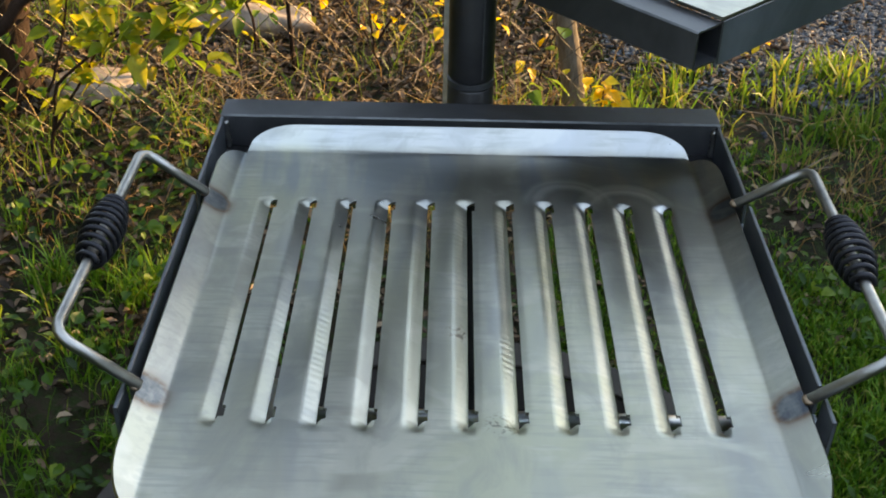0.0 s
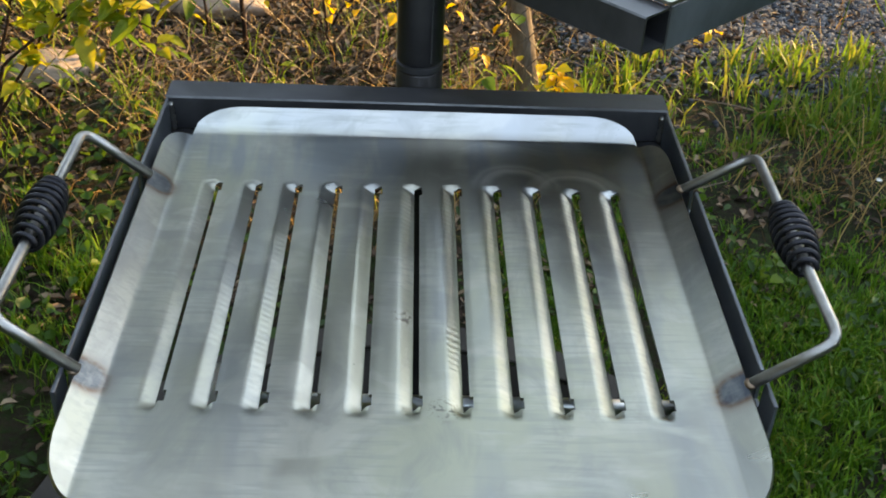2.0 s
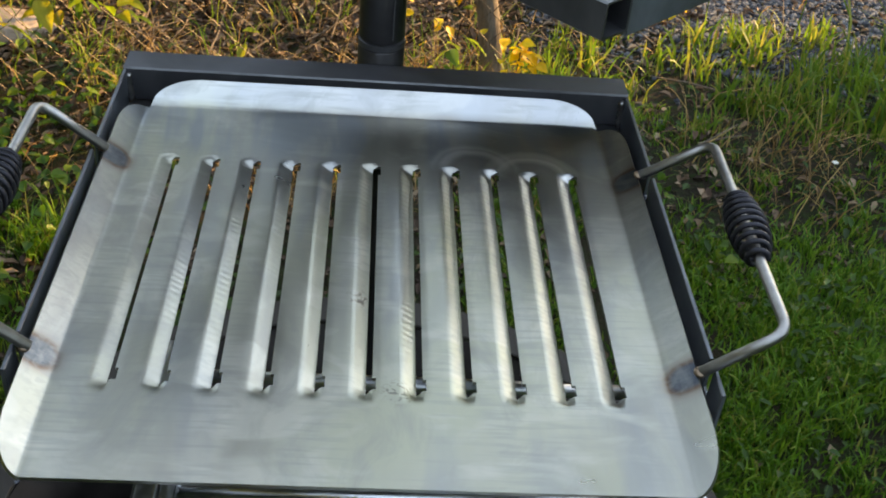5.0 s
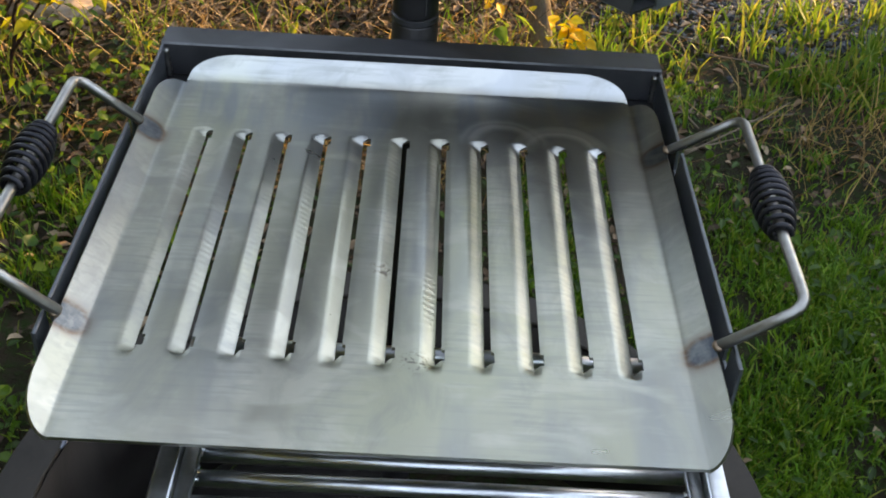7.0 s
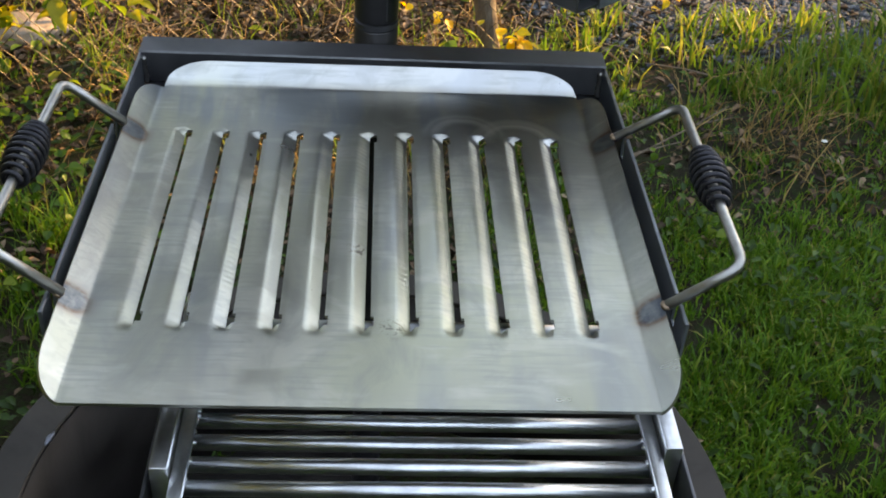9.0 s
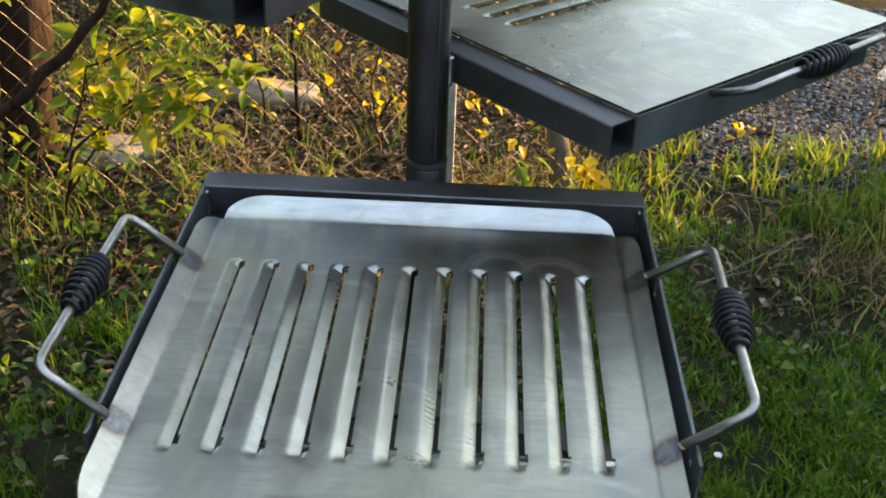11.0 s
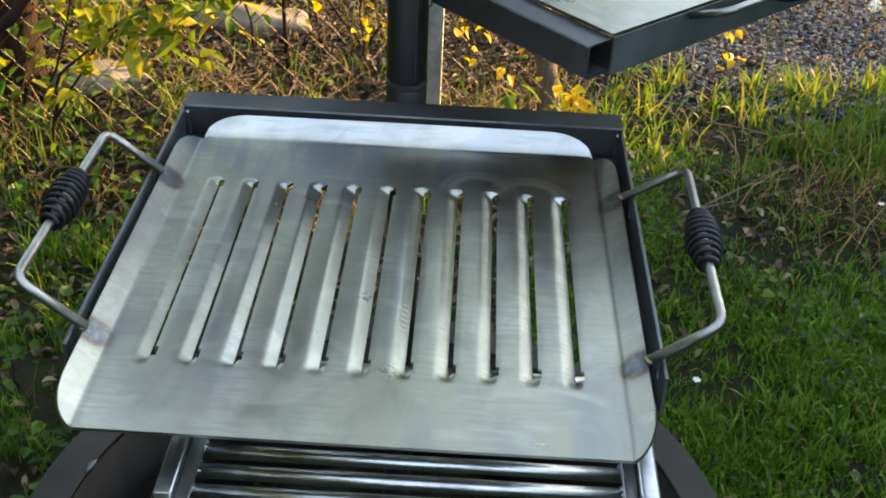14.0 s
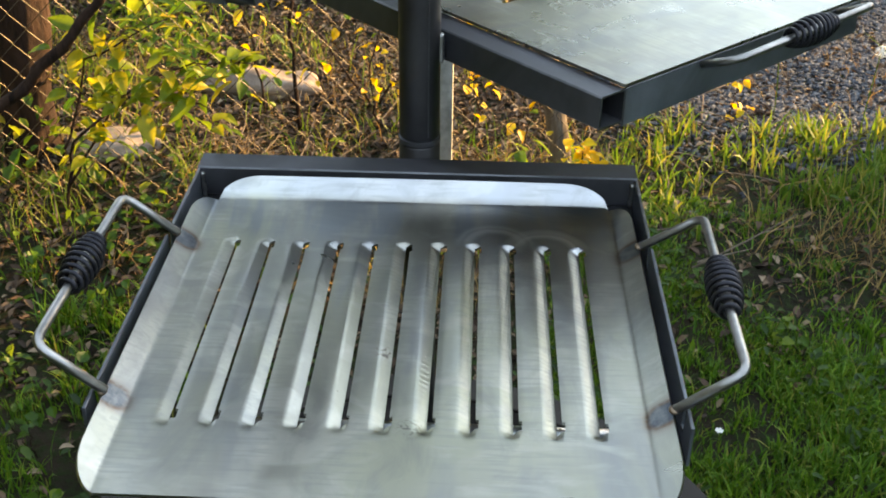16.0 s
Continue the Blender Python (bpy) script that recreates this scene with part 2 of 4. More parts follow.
SOIL = ground_mat()
LAWN = coloured("lawn_green", [(0.0, (0.045, 0.13, 0.007)), (0.5, (0.09, 0.215, 0.01)), (0.88, (0.2, 0.33, 0.02)), (1.0, (0.33, 0.3, 0.07))], 0.5, 30, 0.4)
TALL = coloured("tall_green", [(0.0, (0.07, 0.16, 0.012)), (0.6, (0.16, 0.25, 0.02)), (1.0, (0.32, 0.3, 0.05))], 0.5, 30, 0.5)
DRY = coloured("dry_straw", [(0.0, (0.17, 0.10, 0.04)), (0.5, (0.32, 0.19, 0.06)), (1.0, (0.45, 0.31, 0.11))], 0.7, 30, 0.3)
WEED = coloured("weed_green", [(0.0, (0.018, 0.05, 0.005)), (0.6, (0.035, 0.09, 0.008)), (1.0, (0.09, 0.16, 0.015))], 0.45, 40, 0.4)
LITTER = coloured("leaf_litter", [(0.0, (0.025, 0.017, 0.012)), (0.45, (0.085, 0.053, 0.035)), (0.85, (0.2, 0.13, 0.08)), (1.0, (0.4, 0.3, 0.2))], 0.8, 50, 0.1)
GRAVEL = coloured("grey_gravel", [(0.0, (0.025, 0.03, 0.04)), (0.6, (0.06, 0.068, 0.083)), (1.0, (0.17, 0.18, 0.19))], 0.85, 80, 0.0, 0.4)
LEAF = coloured("fresh_leaf", [(0.0, (0.09, 0.18, 0.012)), (0.5, (0.25, 0.33, 0.016)), (1.0, (0.56, 0.46, 0.02))], 0.4, 40, 0.6, None, True)
SPROUT = coloured("sprout_leaf", [(0.0, (0.035, 0.1, 0.007)), (0.7, (0.09, 0.19, 0.01)), (1.0, (0.22, 0.3, 0.018))], 0.4, 40, 0.5, None, True)
UNDER = coloured("undergrowth_leaf", [(0.0, (0.05, 0.13, 0.01)), (0.5, (0.14, 0.25, 0.015)), (0.9, (0.35, 0.38, 0.02)), (1.0, (0.6, 0.42, 0.03))], 0.45, 40, 0.55)
YELLOW = coloured("yellow_leaf", [(0.0, (0.9, 0.5, 0.005)), (1.0, (0.95, 0.7, 0.012))], 0.45, 40, 0.5, None, True)
FLUFF = Mat("white_fluff", (0.75, 0.75, 0.7), 0.8).m
CROWN = coloured("tree_crown", [(0.0, (0.05, 0.08, 0.018)), (1.0, (0.13, 0.165, 0.035))], 0.6, 5, 0.35)


def bark_mat(name, dark, light):
    m = Mat(name, dark, 0.9, 0.0, 0.15)
    a = m.noise(30.0, 6, 0.7, (1, 1, 0.2), 0.6)
    return m.set(base=m.mix(m.ramp(a, (0.35, 0.0), (0.65, 1.0)), dark, light), normal=m.bump(a, 0.9, 0.012)).m


BARK = bark_mat("brown_bark", (0.014, 0.009, 0.007), (0.05, 0.028, 0.019))
BARK_GREY = bark_mat("grey_bark", (0.09, 0.07, 0.05), (0.2, 0.16, 0.12))


def stone_mat():
    m = Mat("pale_stone", (0.34, 0.3, 0.26), 0.9, 0.0, 0.2)
    a, b = m.noise(9.0, 6, 0.65), m.noise(70.0, 4, 0.6)
    col = m.mix(m.ramp(a, (0.35, 0.0), (0.65, 1.0)), (0.15, 0.115, 0.085), (0.32, 0.255, 0.2))
    return m.set(base=col, normal=m.bump(b, 0.5, 0.004, m.bump(a, 0.6, 0.015))).m


STONE = stone_mat()


# ---- mesh helpers ----
def part(name, bm, material, parent=None, label="", smooth=True):
    me = bpy.data.meshes.new(name)
    bm.to_mesh(me)
    bm.free()
    return dress(name, me, material, parent, label, smooth)


def dress(name, me, material, parent=None, label="", smooth=True):
    if smooth:
        me.shade_smooth()
    me.materials.append(material)
    ob = new(name, me)
    ob.parent = parent
    if label:
        tagged(ob, label)
    return ob


def sharp(ob, angle=35):
    """Keeps edges crisp where faces meet steeply."""
    me = ob.data
    bm = bmesh.new()
    bm.from_mesh(me)
    for e in bm.edges:
        e.smooth = len(e.link_faces) == 2 and e.calc_face_angle(0) < radians(angle)
    bm.to_mesh(me)
    bm.free()
    return ob


def empty(name, m, label="", category="", group="", kind=""):
    ob = new(name)
    ob.matrix_world = m
    return tagged(ob, label, category, group, kind)


def slab(bm, x0, x1, y0, y1, z0, z1, bevel=0.0015, m=None):
    made = bmesh.ops.create_cube(bm, size=1.0, matrix=Matrix.Translation(((x0 + x1) / 2, (y0 + y1) / 2, (z0 + z1) / 2)) @ Matrix.Diagonal((x1 - x0, y1 - y0, z1 - z0, 1)))
    vs = made["verts"]
    if m is not None:
        bmesh.ops.transform(bm, matrix=m, verts=vs)
    if bevel:
        es = list({e for v in vs for e in v.link_edges})
        bmesh.ops.bevel(bm, geom=es, offset=bevel, segments=2, affect="EDGES", profile=0.5)
    return bm


def box(*a, **k):
    return slab(bmesh.new(), *a, **k)


def sweep(points, radius, sides=8, caps=True, bm=None):
    """A round tube along points; radius is one number or one for each point."""
    bm = bm or bmesh.new()
    pts = [Vector(p) for p in points]
    radii = radius if isinstance(radius, (list, tuple)) else [radius] * len(pts)
    ways = [(pts[min(i + 1, len(pts) - 1)] - pts[max(i - 1, 0)]).normalized() for i in range(len(pts))]
    side = ways[0].orthogonal().normalized()
    rings = []
    for p, w, r in zip(pts, ways, radii):
        side = (side - w * side.dot(w)).normalized()
        up = w.cross(side)
        rings.append([bm.verts.new(p + r * (math.cos(a) * side + math.sin(a) * up)) for a in (2 * math.pi * k / sides for k in range(sides))])
    for a, b in zip(rings, rings[1:]):
        for k in range(sides):
            bm.faces.new((a[k], a[(k + 1) % sides], b[(k + 1) % sides], b[k]))
    if caps:
        bm.faces.new(rings[0][::-1])
        bm.faces.new(rings[-1])
    return bm


def rounded(points, r, steps=6):
    """The points with each inner corner turned into a bend."""
    pts = [Vector(p) for p in points]
    out = [pts[0]]
    for a, b, c in zip(pts, pts[1:], pts[2:]):
        p, q = b + (a - b).normalized() * r, b + (c - b).normalized() * r
        for k in range(steps + 1):
            t = k / steps
            out.append(p.lerp(b, t).lerp(b.lerp(q, t), t))
    return out + [pts[-1]]


def lathe(profile, steps=48, close=False, bm=None):
    """Turns (radius, height) pairs round the z axis."""
    bm = bm or bmesh.new()
    rings = [[bm.verts.new((r * math.cos(2 * math.pi * k / steps), r * math.sin(2 * math.pi * k / steps), z)) for k in range(steps)] for r, z in profile]
    for a, b in zip(rings, rings[1:] + (rings[:1] if close else [])):
        for k in range(steps):
            bm.faces.new((a[k], a[(k + 1) % steps], b[(k + 1) % steps], b[k]))
    return bm


def blob(size, seed, rough=0.25, level=3):
    bm = bmesh.new()
    bmesh.ops.create_icosphere(bm, subdivisions=level, radius=1.0)
    for v in bm.verts:
        n = noise.noise(v.co * 1.3 + Vector((seed, seed * 2.1, 0))) + 0.5 * noise.noise(v.co * 3.1 + Vector((0, seed, seed)))
        v.co *= 1 + rough * n
        v.co = Vector((v.co.x * size[0], v.co.y * size[1], v.co.z * size[2]))
    return bm


def ground_z(x, y):
    """Height of the ground."""
    slope = -0.06 * max(0.0, min(1.5, y - 1.4))
    return slope + 0.02 * math.sin(2.1 * x + 0.7) * math.cos(1.7 * y) + 0.012 * math.sin(6.3 * x + 4.1 * y)


def ground_zs(x, y):
    return -0.06 * np.clip(y - 1.4, 0, 1.5) + 0.02 * np.sin(2.1 * x + 0.7) * np.cos(1.7 * y) + 0.012 * np.sin(6.3 * x + 4.1 * y)


# ---- ground ----
def build_ground():
    xs = [-400, -60, -12, -6, *np.arange(-3.2, 3.21, 0.08).tolist(), 6, 12, 60, 400]
    ys = [-400, -60, -12, -5, *np.arange(-2.0, 5.01, 0.08).tolist(), 9, 14, 60, 400]
    verts = [(x, y, ground_z(max(-6, min(6, x)), max(-5, min(9, y)))) for y in ys for x in xs]
    w = len(xs)
    faces = [(j * w + i, j * w + i + 1, (j + 1) * w + i + 1, (j + 1) * w + i) for j in range(len(ys) - 1) for i in range(w - 1)]
    me = bpy.data.meshes.new("ground")
    me.from_pydata(verts, [], faces)
    tagged(dress("ground", me, SOIL), "dark damp soil with moss under grass and leaves", "ground", kind="structure")


build_ground()

# ---- the swinging grill on its post ----
PIPE = (0.006, 0.200)            # axis of the post
ZP = 0.800                       # surface of the griddle plate
MID, PLATE_X = 0.0075, 0.004      # middles of the tray and of the plate, across
PITCH, FIRST, SLOT_END = 0.0381, -0.1860, -0.302


def build_post():
    root = empty("grill_post", pose(PIPE[0], PIPE[1], 0), "dark steel pipe post with three sleeves carrying the swing trays", "post")
    part("pole", lathe([(0.0, -0.3), (0.0215, -0.3), (0.0215, 1.45), (0.0, 1.452)], 40), SCALE_PIPE, root)
    part("lower_sleeve", lathe([(0.0225, 0.70), (0.0254, 0.702), (0.0254, 0.829), (0.0242, 0.831), (0.0225, 0.831)], 40), SCALE_PIPE, root)
    part("collar", lathe([(0.0225, 0.832), (0.0258, 0.833), (0.0258, 0.839), (0.0225, 0.840)], 40), SCALE, root)
    part("upper_sleeve", lathe([(0.0225, 0.8405), (0.0241, 0.841), (0.0250, 0.843), (0.0250, 1.06), (0.0241, 1.062), (0.0225, 1.062)], 40), SCALE_PIPE, root)
    part("top_sleeve", lathe([(0.0225, 1.0625), (0.0241, 1.063), (0.0250, 1.065), (0.0250, 1.19), (0.0241, 1.192), (0.0225, 1.192)], 40), SCALE_PIPE, root)
    for ob in root.children:
        sharp(ob)
    a = radians(-62)
    seam = [(0.0252 * math.cos(a), 0.0252 * math.sin(a), 0.846 + 0.004 * k) for k in range(54)]
    part("seam", sweep(seam, [0.0009 + 0.0002 * (k % 3) for k in range(54)], 6), SCALE, root)
    b2 = radians(-16)
    bead = [(0.0264 * math.cos(b2), 0.0264 * math.sin(b2) + 0.004, 0.936 + 0.004 * k) for k in range(10)]
    part("weld_bead", sweep(bead, [0.003 + 0.0009 * (k % 2) for k in range(10)], 7), ROD, root)


def hollow_bar(length, w, h, wall=0.0022):
    """A square tube along x, open at both ends, its outside bevelled."""
    bm = bmesh.new()
    c, rings = 0.0016, []
    for inset in (0.0, wall):
        a, b, k = w / 2 - inset, h / 2 - inset, c if inset == 0 else 0.001
        loop = [(a - k, b), (a, b - k), (a, -b + k), (a - k, -b), (-a + k, -b), (-a, -b + k), (-a, b - k), (-a + k, b)]
        rings.append([[bm.verts.new((x, y, z)) for y, z in loop] for x in (-length / 2, length / 2)])
    (o0, o1), (i0, i1) = rings
    for k in range(8):
        j = (k + 1) % 8
        bm.faces.new((o0[k], o1[k], o1[j], o0[j])).material_index = 1 - k % 2
        bm.faces.new((i0[k], i0[j], i1[j], i1[k]))
        bm.faces.new((o0[k], o0[j], i0[j], i0[k])).material_index = 1
        bm.faces.new((o1[k], i1[k], i1[j], o1[j])).material_index = 1
    bmesh.ops.recalc_face_normals(bm, faces=bm.faces)
    return bm


TUBE, HALF = 0.038, 0.264


def rail_web(x, s, y0, y1, top, notches, low=0.044):
    """The upright leg of an angle rail as one profile, cut down at each notch."""
    up = top + (0.0005 if not notches else -0.002)
    line = [(y0, up)]
    for n in notches:
        line += [(n + 0.007, up), (n + 0.0058, top - 0.030), (n - 0.0058, top - 0.030), (n - 0.007, up)]
    line += [(y1, up), (y1, top - low), (y0, top - low)]
    bm = bmesh.new()
    a, b = ([bm.verts.new((px, y, z)) for y, z in line] for px in (x, x - s * 0.0035))
    fa, fb = bm.faces.new(a), bm.faces.new(b[::-1])
    n = len(line)
    for k in range(n):
        bm.faces.new((a[k], b[k], b[(k + 1) % n], a[(k + 1) % n]))
    bmesh.ops.recalc_face_normals(bm, faces=bm.faces)
    rim = [e for e in bm.edges if (e.verts[0].co.x == e.verts[1].co.x)]
    made = bmesh.ops.bevel(bm, geom=rim, offset=0.0007, segments=1, affect="EDGES")
    for f in made["faces"]:
        f.material_index = 1
    return bm


def build_tray(name, m, top, rail_end, notches, label, half=HALF):
    """A swing tray: a square tube across at the sleeve and two angle rails. In its own frame the pipe's axis is the origin and the tray reaches along -y."""
    root = empty(name, m, label, "grill tray", "swing trays")
    back = -0.0275 - TUBE / 2
    bm = hollow_bar(2 * half, TUBE, TUBE)
    bmesh.ops.translate(bm, vec=(0, back, top - TUBE / 2), verts=bm.verts)
    tube = sharp(part("cross_tube", bm, SCALE, root))
    tube.data.materials.append(WORN)
    front = back - TUBE / 2
    sharp(part("saddle", box(-0.016, 0.016, -0.0282, -0.019, top - TUBE + 0.004, top - 0.004, bevel=0.001), SCALE, root))
    for s in (-1, 1):
        x = s * half
        web = sharp(part("side_rail", rail_web(x, s, front, rail_end, top, notches), RAIL, root))
        web.data.materials.append(WORN)
        a, c = sorted((x - s * 0.0035, x - s * 0.036))
        sharp(part("rail_flange", box(a, c, rail_end, front, top - 0.044, top - 0.040, bevel=0.001), SCALE, root))
        rng = random.Random(s + 5)
        path = [(x - s * (0.005 + rng.uniform(0, 0.0012)), front - 0.0015, top - 0.006 - 0.0035 * k) for k in range(10)]
        part("weld_bead", sweep(path, [0.0022 + 0.001 * (k % 2) + rng.uniform(0, 0.0008) for k in range(10)], 7), ROD, root)
    sharp(part("back_ledge", box(-half + 0.0038, half - 0.0038, front - 0.055, front + 0.02, top - 0.042, top - 0.0382, bevel=0.001), SCALE, root))
    return root


def handle_parts(root, s, z0, y_back, y_front, x_pad, x_out, z_out, skew=0.0):
    """A bent rod on two flattened pads, with a black coil grip; skew draws its front end in."""
    path = rounded([(s * x_pad, y_back, z0), (s * x_out, y_back, z_out), (s * (x_out - skew), y_front, z_out + 0.004), (s * x_pad, y_front, z0)], 0.016)
    rod = part("handle_rod", sweep(path, 0.0046, 12), ROD, root, "bent bare steel rod")
    turns, n, mid, half = 10, 240, (y_back + y_front) / 2 - 0.001, 0.045
    coil = []
    for k in range(n + 1):
        t = k / n
        r = 0.0072 + 0.0083 * math.sin(math.pi * t) ** 0.8
        a = 2 * math.pi * turns * t
        y = mid - half + 2 * half * t
        x = x_out - skew * (y_back - y) / (y_back - y_front)
        coil.append((s * x + r * math.cos(a), y, z_out + 0.002 + r * math.sin(a)))
    part("coil_grip", sweep(coil, 0.0024, 7), COIL, rod, "black wire coil")
    return rod


def crease(t, a=0.28):
    """A short bend and then a straight slope down to the slot."""
    return (t * t / (2 * a) if t < a else t - a / 2) / (1 - a / 2)


def build_griddle():
    """The slotted plate: pressed grooves with a slot in each, lips bent up on three sides."""
    root = empty("griddle_plate", pose(PLATE_X, 0, ZP), "brushed bare steel griddle plate with pressed drain slots", "griddle")
    x_in, y_back, y_front = 0.2285, 0.094, -0.398
    centres = [FIRST - PLATE_X + PITCH * i for i in range(11)]
    half, reach, deep = 0.0024, 0.0140, 0.0062
    xs = {-x_in, x_in}
    for c in centres:
        for o in (half, 0.0036, 0.005, 0.007, 0.009, 0.0115, 0.014, 0.0164):
            xs |= {round(c - o, 6), round(c + o, 6)}
    for k in range(11):
        e = round(0.2245 - 0.035 * (1 - math.cos(math.pi * k / 20)), 5)
        xs |= {e, -e}
    xs = sorted(xs)
    ys = sorted({y_front, *[round(y_front + 0.034 * (1 - math.cos(math.pi * k / 20)), 5) for k in range(11)], -0.35, -0.33, -0.322, -0.317, -0.313, -0.3095, -0.306, -0.302, -0.297, -0.29, *np.linspace(-0.28, -0.02, 27).round(4).tolist(), -0.012, -0.006, -0.002, 0.0015, 0.005, 0.009, 0.014, 0.02, 0.04, 0.06, *[round(0.0905 - 0.045 * (1 - math.cos(math.pi * k / 16)), 5) for k in range(9)], y_back})

    def height(x, y):
        along = max(0.0, y - 0.0, SLOT_END - y)
        fade = max(0.0, 1 - along / (0.0035 if y > 0 else 0.013))
        fade = fade * fade * (3 - 2 * fade)
        near = min(centres, key=lambda c: abs(x - c))
        d, right = abs(x - near), x > near
        width, drop = (0.006, 0.0005) if right else (reach, deep)
        t = max(0.0, 1 - (d - half) / width) if d > half else 1.0
        sag = 0.0006 * math.sin(9 * x + 1) * math.sin(7 * y + 0.5)
        return -drop * fade * crease(t) + sag

    bm = bmesh.new()
    grid = {(i, j): bm.verts.new((x, y, height(x, y))) for i, x in enumerate(xs) for j, y in enumerate(ys)}
    for i in range(len(xs) - 1):
        for j in range(len(ys) - 1):
            cx, cy = (xs[i] + xs[i + 1]) / 2, (ys[j] + ys[j + 1]) / 2
            near = min(centres, key=lambda c: abs(cx - c))
            wide = 0.0052 if cy > -0.011 or cy < SLOT_END + 0.009 else half
            if SLOT_END < cy < 0.0 and -half < cx - near < wide:
                continue
            bm.faces.new((grid[i, j], grid[i + 1, j], grid[i + 1, j + 1], grid[i, j + 1]))

    # lips, each a bend of a few steps and then a straight rise
    L = 0.0264

    def lip_offset(w, tilt):
        bend = 0.004
        if w <= bend:
            a = tilt * w / bend
            return bend / tilt * math.sin(a), bend / tilt * (1 - math.cos(a))
        x0, z0 = bend / tilt * math.sin(tilt), bend / tilt * (1 - math.cos(tilt))
        return x0 + (w - bend) * math.cos(tilt), z0 + (w - bend) * math.sin(tilt)

    fr = [0, 0.06, 0.12, 0.2, 0.3, 0.5, 0.75, 1.0]

    def lip(ids, coords, lo, hi, r_lo, r_hi, L, tilt, place):
        rows = []
        for v, c in zip(ids, coords):
            w = L
            if c - lo < r_lo:
                w = L * math.sqrt(max(0.0, 1 - ((r_lo - (c - lo)) / r_lo) ** 2))
            if hi - c < r_hi:
                w = min(w, L * math.sqrt(max(0.0, 1 - ((r_hi - (hi - c)) / r_hi) ** 2)))
            rows.append([v] + [bm.verts.new(place(v.co, *lip_offset(max(w, 1e-4 * (1 + k)) * f, radians(tilt)))) for k, f in enumerate(fr[1:])])
        for a, b in zip(rows, rows[1:]):
            for k in range(len(fr) - 1):
                bm.faces.new((a[k], a[k + 1], b[k + 1], b[k]))

    fine_y = [j for j, y in enumerate(ys) if y <= 0.0905]
    for s, i in ((-1, 0), (1, len(xs) - 1)):
        lip([grid[i, j] for j in fine_y], [ys[j] for j in fine_y], y_front, ys[fine_y[-1]], 0.052, 0.045, L, 36, lambda co, dx, dz, s=s: Vector((co.x + s * dx, co.y, co.z + dz)))
    top = list(range(len(xs)))
    lip([grid[i, len(ys) - 1] for i in top], [xs[i] for i in top], xs[top[0]], xs[top[-1]], 0.052, 0.052, 0.0295, 54, lambda co, dx, dz: Vector((co.x, co.y + dx, co.z + dz)))
    bmesh.ops.recalc_face_normals(bm, faces=bm.faces)
    if sum(f.normal.z for f in bm.faces) < 0:
        bmesh.ops.reverse_faces(bm, faces=bm.faces)
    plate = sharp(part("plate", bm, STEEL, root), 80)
    mod = plate.modifiers.new("thickness", "SOLIDIFY")
    mod.thickness, mod.offset = 0.003, -1.0
    for s in (-1, 1):
        handle_parts(root, s, 0.0162, -0.015, -0.288, 0.2505 + s * 0.002, 0.310 + s * 0.0055, 0.0585 - s * 0.0025, 0.003 + s * 0.003)
        for y in (-0.014, -0.288):
            bm = bmesh.new()
            bmesh.ops.create_uvsphere(bm, u_segments=12, v_segments=8, radius=0.0046, matrix=pose(s * 0.2515, y, 0.0162) @ Matrix.Diagonal((1.0, 1.25, 0.7, 1)))
            part("rod_weld", bm, HEAT, root, "brown heat-tinted weld")
    return root


build_post()
tray = build_tray("swing_tray", pose(PIPE[0], PIPE[1], 0), 0.82, -0.515, (-0.214, -0.481), "dark mill-scale steel swing tray holding the slotted griddle")
TURN2, TURN3 = 132.6, -115.7
tray_2 = build_tray("swing_tray", pose(PIPE[0], PIPE[1], 0, 0, 0, TURN2), 0.972, -0.515, (), "dark steel swing tray turned aside under the flat griddle")
tray_3 = build_tray("swing_tray", pose(PIPE[0], PIPE[1], 0, 0, 0, TURN3), 1.12, -0.515, (), "dark steel swing tray turned away, highest on the post", 0.273)
build_griddle()


